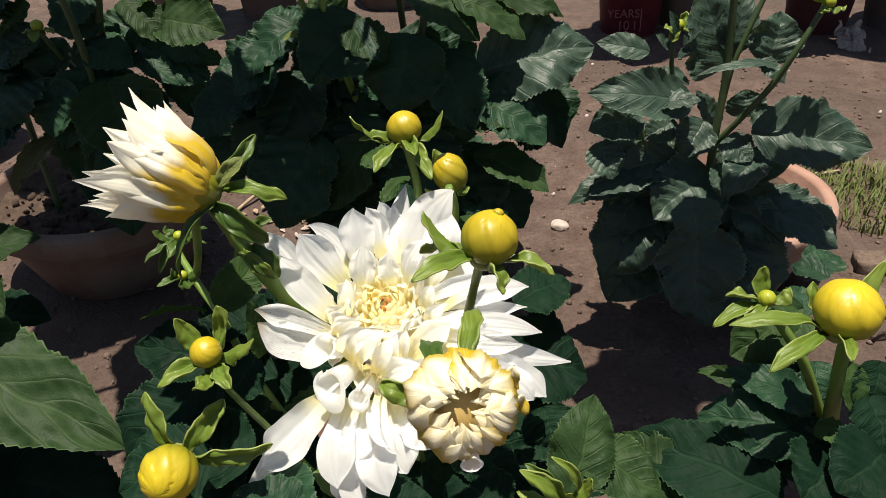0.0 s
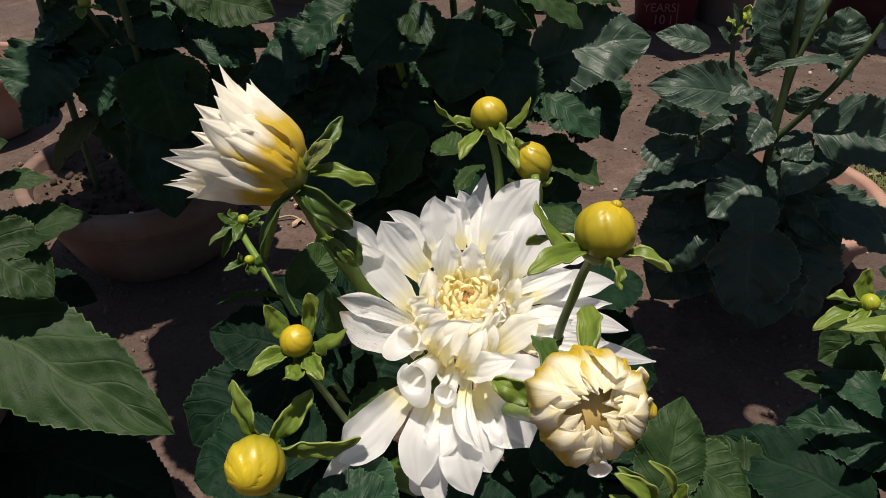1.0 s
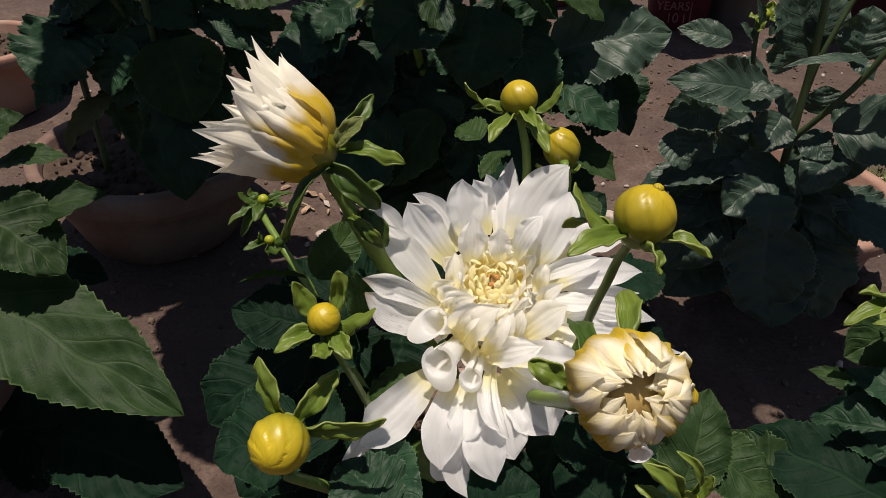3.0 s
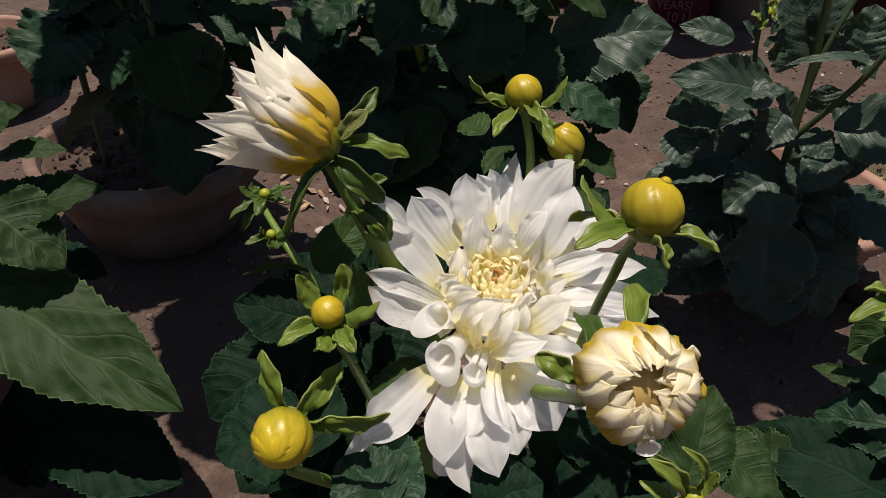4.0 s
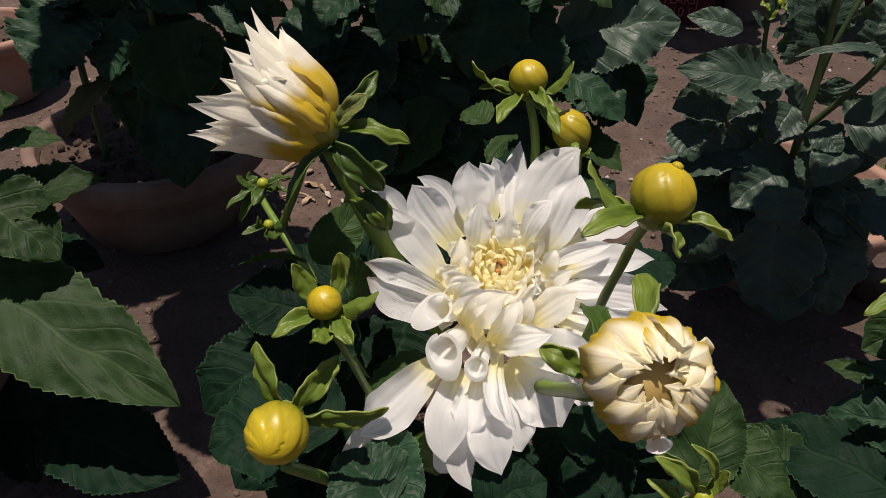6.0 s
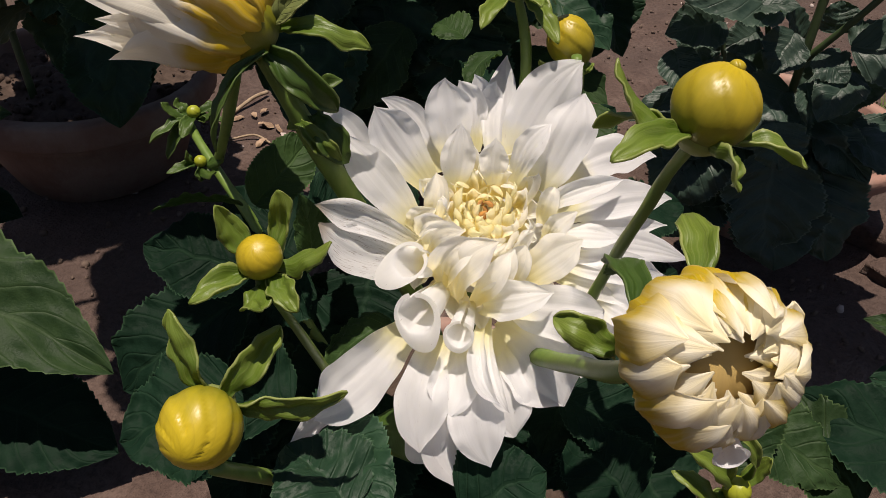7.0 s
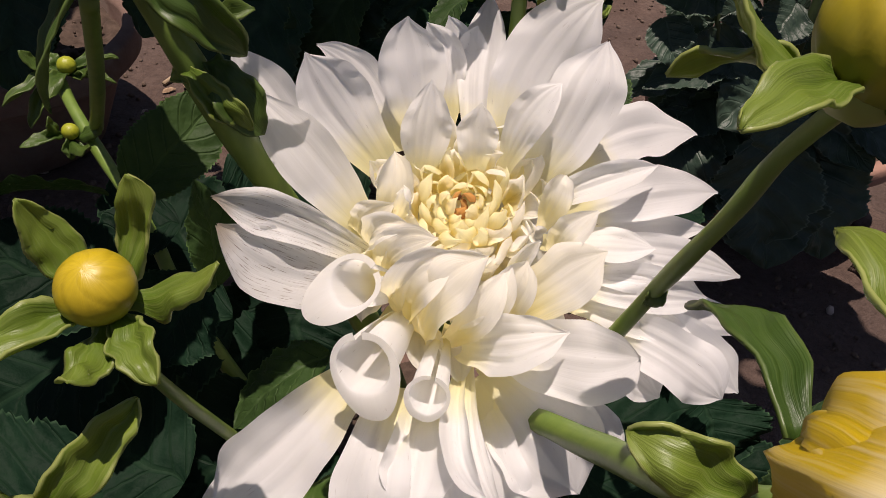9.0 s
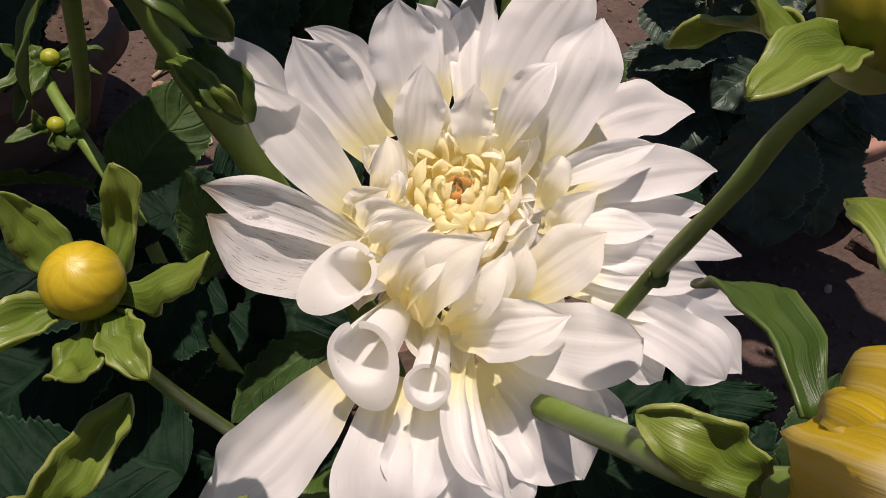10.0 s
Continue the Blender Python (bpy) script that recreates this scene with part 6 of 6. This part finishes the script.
# ---- the far row ----
def far_pot(x, y, r, h, mat, label):
    t = thing("painted_pot", (x, y, ground_at(x, y)), label, "flower pot", "far row of painted pots")
    bm = revolve([(r * 0.70, -0.01), (r * 0.74, 0.0), (r * 0.93, h * 0.8), (r * 1.03, h * 0.82), (r * 1.05, h * 0.98), (r, h), (r * 0.92, h), (r * 0.90, h * 0.85), (r * 0.8, h * 0.8)], 40, 0.003, int(x * 10))
    bmesh.ops.translate(bm, verts=bm.verts[:], vec=(x, y, ground_at(x, y)))
    part("pot_wall", bm, mat, t, "", (x, y, 0))
    return t


M_GREYPOT = clay_material("grey_clay", (0.10, 0.075, 0.068), (0.15, 0.115, 0.10), (0.12, 0.10, 0.09))
M_BROWNPOT = clay_material("brown_clay", (0.13, 0.075, 0.06), (0.19, 0.12, 0.095), (0.15, 0.12, 0.10))
red_pot = far_pot(0.528, 2.454, 0.115, 0.26, M_RED, "faded red painted pot with pale lettering")
far_pot(1.094, 2.44, 0.115, 0.26, M_MAROON, "dark maroon painted pot in shade")
far_pot(1.35, 2.45, 0.13, 0.26, M_GREYPOT, "grey clay pot in shade")
far_pot(0.715, 2.50, 0.11, 0.25, M_GREYPOT, "grey clay pot in shade")
far_pot(0.163, 2.64, 0.12, 0.25, M_MAROON, "dark maroon painted pot in shade")
far_pot(-0.25, 2.80, 0.13, 0.22, M_BROWNPOT, "brown clay pot on bare earth")
far_pot(-0.657, 2.71, 0.12, 0.22, M_BROWNPOT, "brown clay pot on bare earth")
far_pot(-0.95, 2.70, 0.12, 0.22, M_GREYPOT, "grey clay pot on bare earth")


# unseen plants added to the far pots, to shade them and the earth
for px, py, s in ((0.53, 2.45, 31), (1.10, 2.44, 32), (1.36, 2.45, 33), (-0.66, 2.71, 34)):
    far_shade_plant = thing("dahlia_plant", (px, py, 0.24), "unseen tall dahlia plant added to shade the far pots", "dahlia plant", "plants of the far row")
    shade_crown(far_shade_plant, [(px, py, 0.2), (px + 0.02, py - 0.03, 0.6), (px - 0.02, py - 0.14, 0.98)], 0.27, 0.25, 0.25, 13, 0.15, s)


def lettering(text, place, size):
    cu = bpy.data.curves.new("lettering", 'FONT')
    cu.body, cu.size, cu.extrude, cu.align_x = text, size, 0.0006, 'CENTER'
    tmp = bpy.data.objects.new("lettering", cu)
    me = bpy.data.meshes.new_from_object(tmp)
    bpy.data.objects.remove(tmp)
    bm = bmesh.new()
    bm.from_mesh(me)
    bm.transform(Matrix.Translation(place) @ pose(0, 0, 0, 83, 0, 0))
    part("lettering", bm, M_WRITING, red_pot, "pale worn lettering", place, False)


lettering("YEARS", (0.492, 2.355, 0.060), 0.034)
lettering("10 I", (0.505, 2.360, 0.022), 0.038)
bm = bmesh.new()
bmesh.ops.create_cube(bm, size=1, matrix=Matrix.Translation((0.545, 2.359, 0.066)) @ Matrix.Rotation(radians(-7), 4, 'X') @ Matrix.Diagonal((0.003, 0.002, 0.095, 1)))
part("painted_line", bm, M_WRITING, red_pot, "pale painted line", (0.545, 2.359, 0.066), False)


# ---- litter on the ground ----
def crumbs(name, count, area, size, mat, seed, label, flat=0.6, z=None):
    """Loose crumbs of earth over an area, uncountable."""
    r = random.Random(seed)
    bm = bmesh.new()
    for _ in range(count):
        x, y = r.uniform(area[0], area[1]), r.uniform(area[2], area[3])
        s = size * r.uniform(0.4, 1.0) ** 2 * 1.6
        zz = (ground_at(x, y) if z is None else z) + s * 0.15
        m = Matrix.Translation((x, y, zz)) @ Euler((r.uniform(0, 6), r.uniform(0, 6), r.uniform(0, 6))).to_matrix().to_4x4() @ Matrix.Diagonal((s, s * r.uniform(0.6, 1), s * flat, 1))
        bmesh.ops.create_icosphere(bm, subdivisions=1, radius=0.5, matrix=m)
    ob = part(name, bm, mat)
    return tagged(ob, label, "earth crumbs", kind="stuff")


crumbs("earth_crumbs", 2600, (-1.0, 1.1, 0.6, 2.2), 0.009, M_CLOD, 3, "loose crumbs of brown earth on the ground")
crumbs("gravel", 160, (-1.0, 1.1, 0.6, 2.2), 0.010, M_STONE, 4, "small pale stones scattered on the earth")


def pebble(x, y, s, seed):
    bm = bmesh.new()
    bmesh.ops.create_icosphere(bm, subdivisions=3, radius=s)
    for v in bm.verts:
        v.co += 0.3 * s * noise.noise_vector(v.co / s * 0.9 + Vector((seed, 0, 0)))
        v.co.z *= 0.5
    p = (x, y, ground_at(x, y) + s * 0.25)
    bmesh.ops.translate(bm, verts=bm.verts[:], vec=p)
    tagged(part("pebble", bm, M_STONE, None, "", p), "pale rounded pebble half sunk in earth", "pebble", "pebbles")


def grass_patch(cx, cy, rx, ry, count, seed):
    r = random.Random(seed)
    bm = bmesh.new()
    for _ in range(count):
        a, d = r.uniform(0, 2 * math.pi), math.sqrt(r.uniform(0, 1))
        x, y = cx + rx * d * math.cos(a), cy + ry * d * math.sin(a)
        z = ground_at(x, y)
        h, w = r.uniform(0.012, 0.038), r.uniform(0.001, 0.002)
        lean = Vector((r.uniform(-1, 1), r.uniform(-1, 1), 0)) * h * 0.9
        sd = Vector((-lean.y, lean.x, 0)).normalized() * w
        b = Vector((x, y, z - 0.002))
        v = [bm.verts.new(q) for q in (b - sd, b + sd, b + lean * 0.35 + sd * 0.8 + Vector((0, 0, h * 0.7)), b + lean * 0.35 - sd * 0.8 + Vector((0, 0, h * 0.7)), b + lean + Vector((0, 0, h)))]
        bm.faces.new(v[:4])
        bm.faces.new((v[3], v[2], v[4]))
    return tagged(part("grass", bm, M_GRASS), "thin patch of short yellow-green grass on earth", "grass", kind="stuff")


pebble(0.203, 1.26, 0.016, 1)
pebble(-0.30, 1.16, 0.012, 2)
grass_patch(0.80, 1.36, 0.13, 0.14, 900, 7)


# ---- small litter near the flower ----
def twig(points, r, label="dry broken twig lying on the earth"):
    tagged(part("twig", tube(points, [r] * len(points), 7), M_STRAW, None, "", points[0]), label, "twig", "twigs on the earth")


def on_ground(x, y, up=0.004):
    return (x, y, ground_at(x, y) + up)


twig([on_ground(-0.415, 1.33), on_ground(-0.39, 1.37, 0.012), on_ground(-0.372, 1.405, 0.008)], 0.0035)
twig([on_ground(0.70, 1.46), on_ground(0.75, 1.455, 0.008), on_ground(0.79, 1.47)], 0.003)
twig([on_ground(-0.40, 1.24), on_ground(-0.36, 1.25, 0.008), on_ground(-0.33, 1.235)], 0.002)
r_litter = random.Random(12)
for k in range(18):
    x, y = r_litter.gauss(-0.345, 0.05), r_litter.gauss(1.24, 0.06)
    a = r_litter.uniform(0, 6.28)
    ln = r_litter.uniform(0.012, 0.03)
    b = Vector(on_ground(x, y, 0.003))
    t = b + Vector((ln * math.cos(a), ln * math.sin(a), r_litter.uniform(0.0, 0.008)))
    bm = blade((b, b.lerp(t, 0.33) + Vector((0, 0, 0.006)), b.lerp(t, 0.7) + Vector((0, 0, 0.006)), t), (-math.sin(a), math.cos(a), 0.2), ln * r_litter.uniform(0.3, 0.6), 0.5, 0.6, 0.2, 8, 3, (0.6, 0.9), 0, 0, 0.3, 0.0, 3, k)
    tagged(part("dry_leaf", bm, M_DRYLEAF if k % 4 else M_STONE, None, "", b), "small dry curled leaf scrap on the earth", "dry leaf", "dry scraps on the earth")


def crumpled(x, y, s, seed):
    """A crumpled scrap of pale paper."""
    bm = bmesh.new()
    bmesh.ops.create_grid(bm, x_segments=12, y_segments=16, size=s)
    for v in bm.verts:
        v.co.x *= 0.7
        v.co.z += s * 0.7 * noise.noise(v.co / s * 2.2 + Vector((seed, 0, 0))) + s * 0.25
        v.co += s * 0.3 * noise.noise_vector(v.co / s * 3 + Vector((0, seed, 0)))
    bm.transform(Matrix.Translation(on_ground(x, y, s * 0.3)) @ pose(0, 0, 0, 35, 0, 10))
    tagged(part("paper_scrap", bm, M_PAPER, None, "", (x, y, 0), False), "crumpled pale paper scrap on the earth", "paper scrap")


crumpled(1.13, 2.26, 0.05, 3)


def stone(x, y, s, seed, mat):
    bm = bmesh.new()
    bmesh.ops.create_cube(bm, size=1)
    bmesh.ops.subdivide_edges(bm, edges=bm.edges[:], cuts=4, use_grid_fill=True)
    for v in bm.verts:
        v.co = Vector((v.co.x * s, v.co.y * s * 0.7, v.co.z * s * 0.45))
        v.co += s * 0.16 * noise.noise_vector(v.co / s * 2 + Vector((seed, 0, 0)))
    bm.transform(Matrix.Translation(on_ground(x, y, s * 0.12)) @ pose(0, 0, 0, 4, 6, seed * 40))
    tagged(part("earth_clod", bm, mat, None, "", (x, y, 0)), "flat broken clod of dry earth", "earth clod", "clods beside the pot")


for k, (x, y, s) in enumerate(((0.60, 1.06, 0.09), (0.68, 1.02, 0.07), (0.57, 0.97, 0.05), (0.71, 1.12, 0.06), (0.64, 0.95, 0.04))):
    stone(x, y, s, k + 1, M_CLOD if k % 2 else M_GROUND)
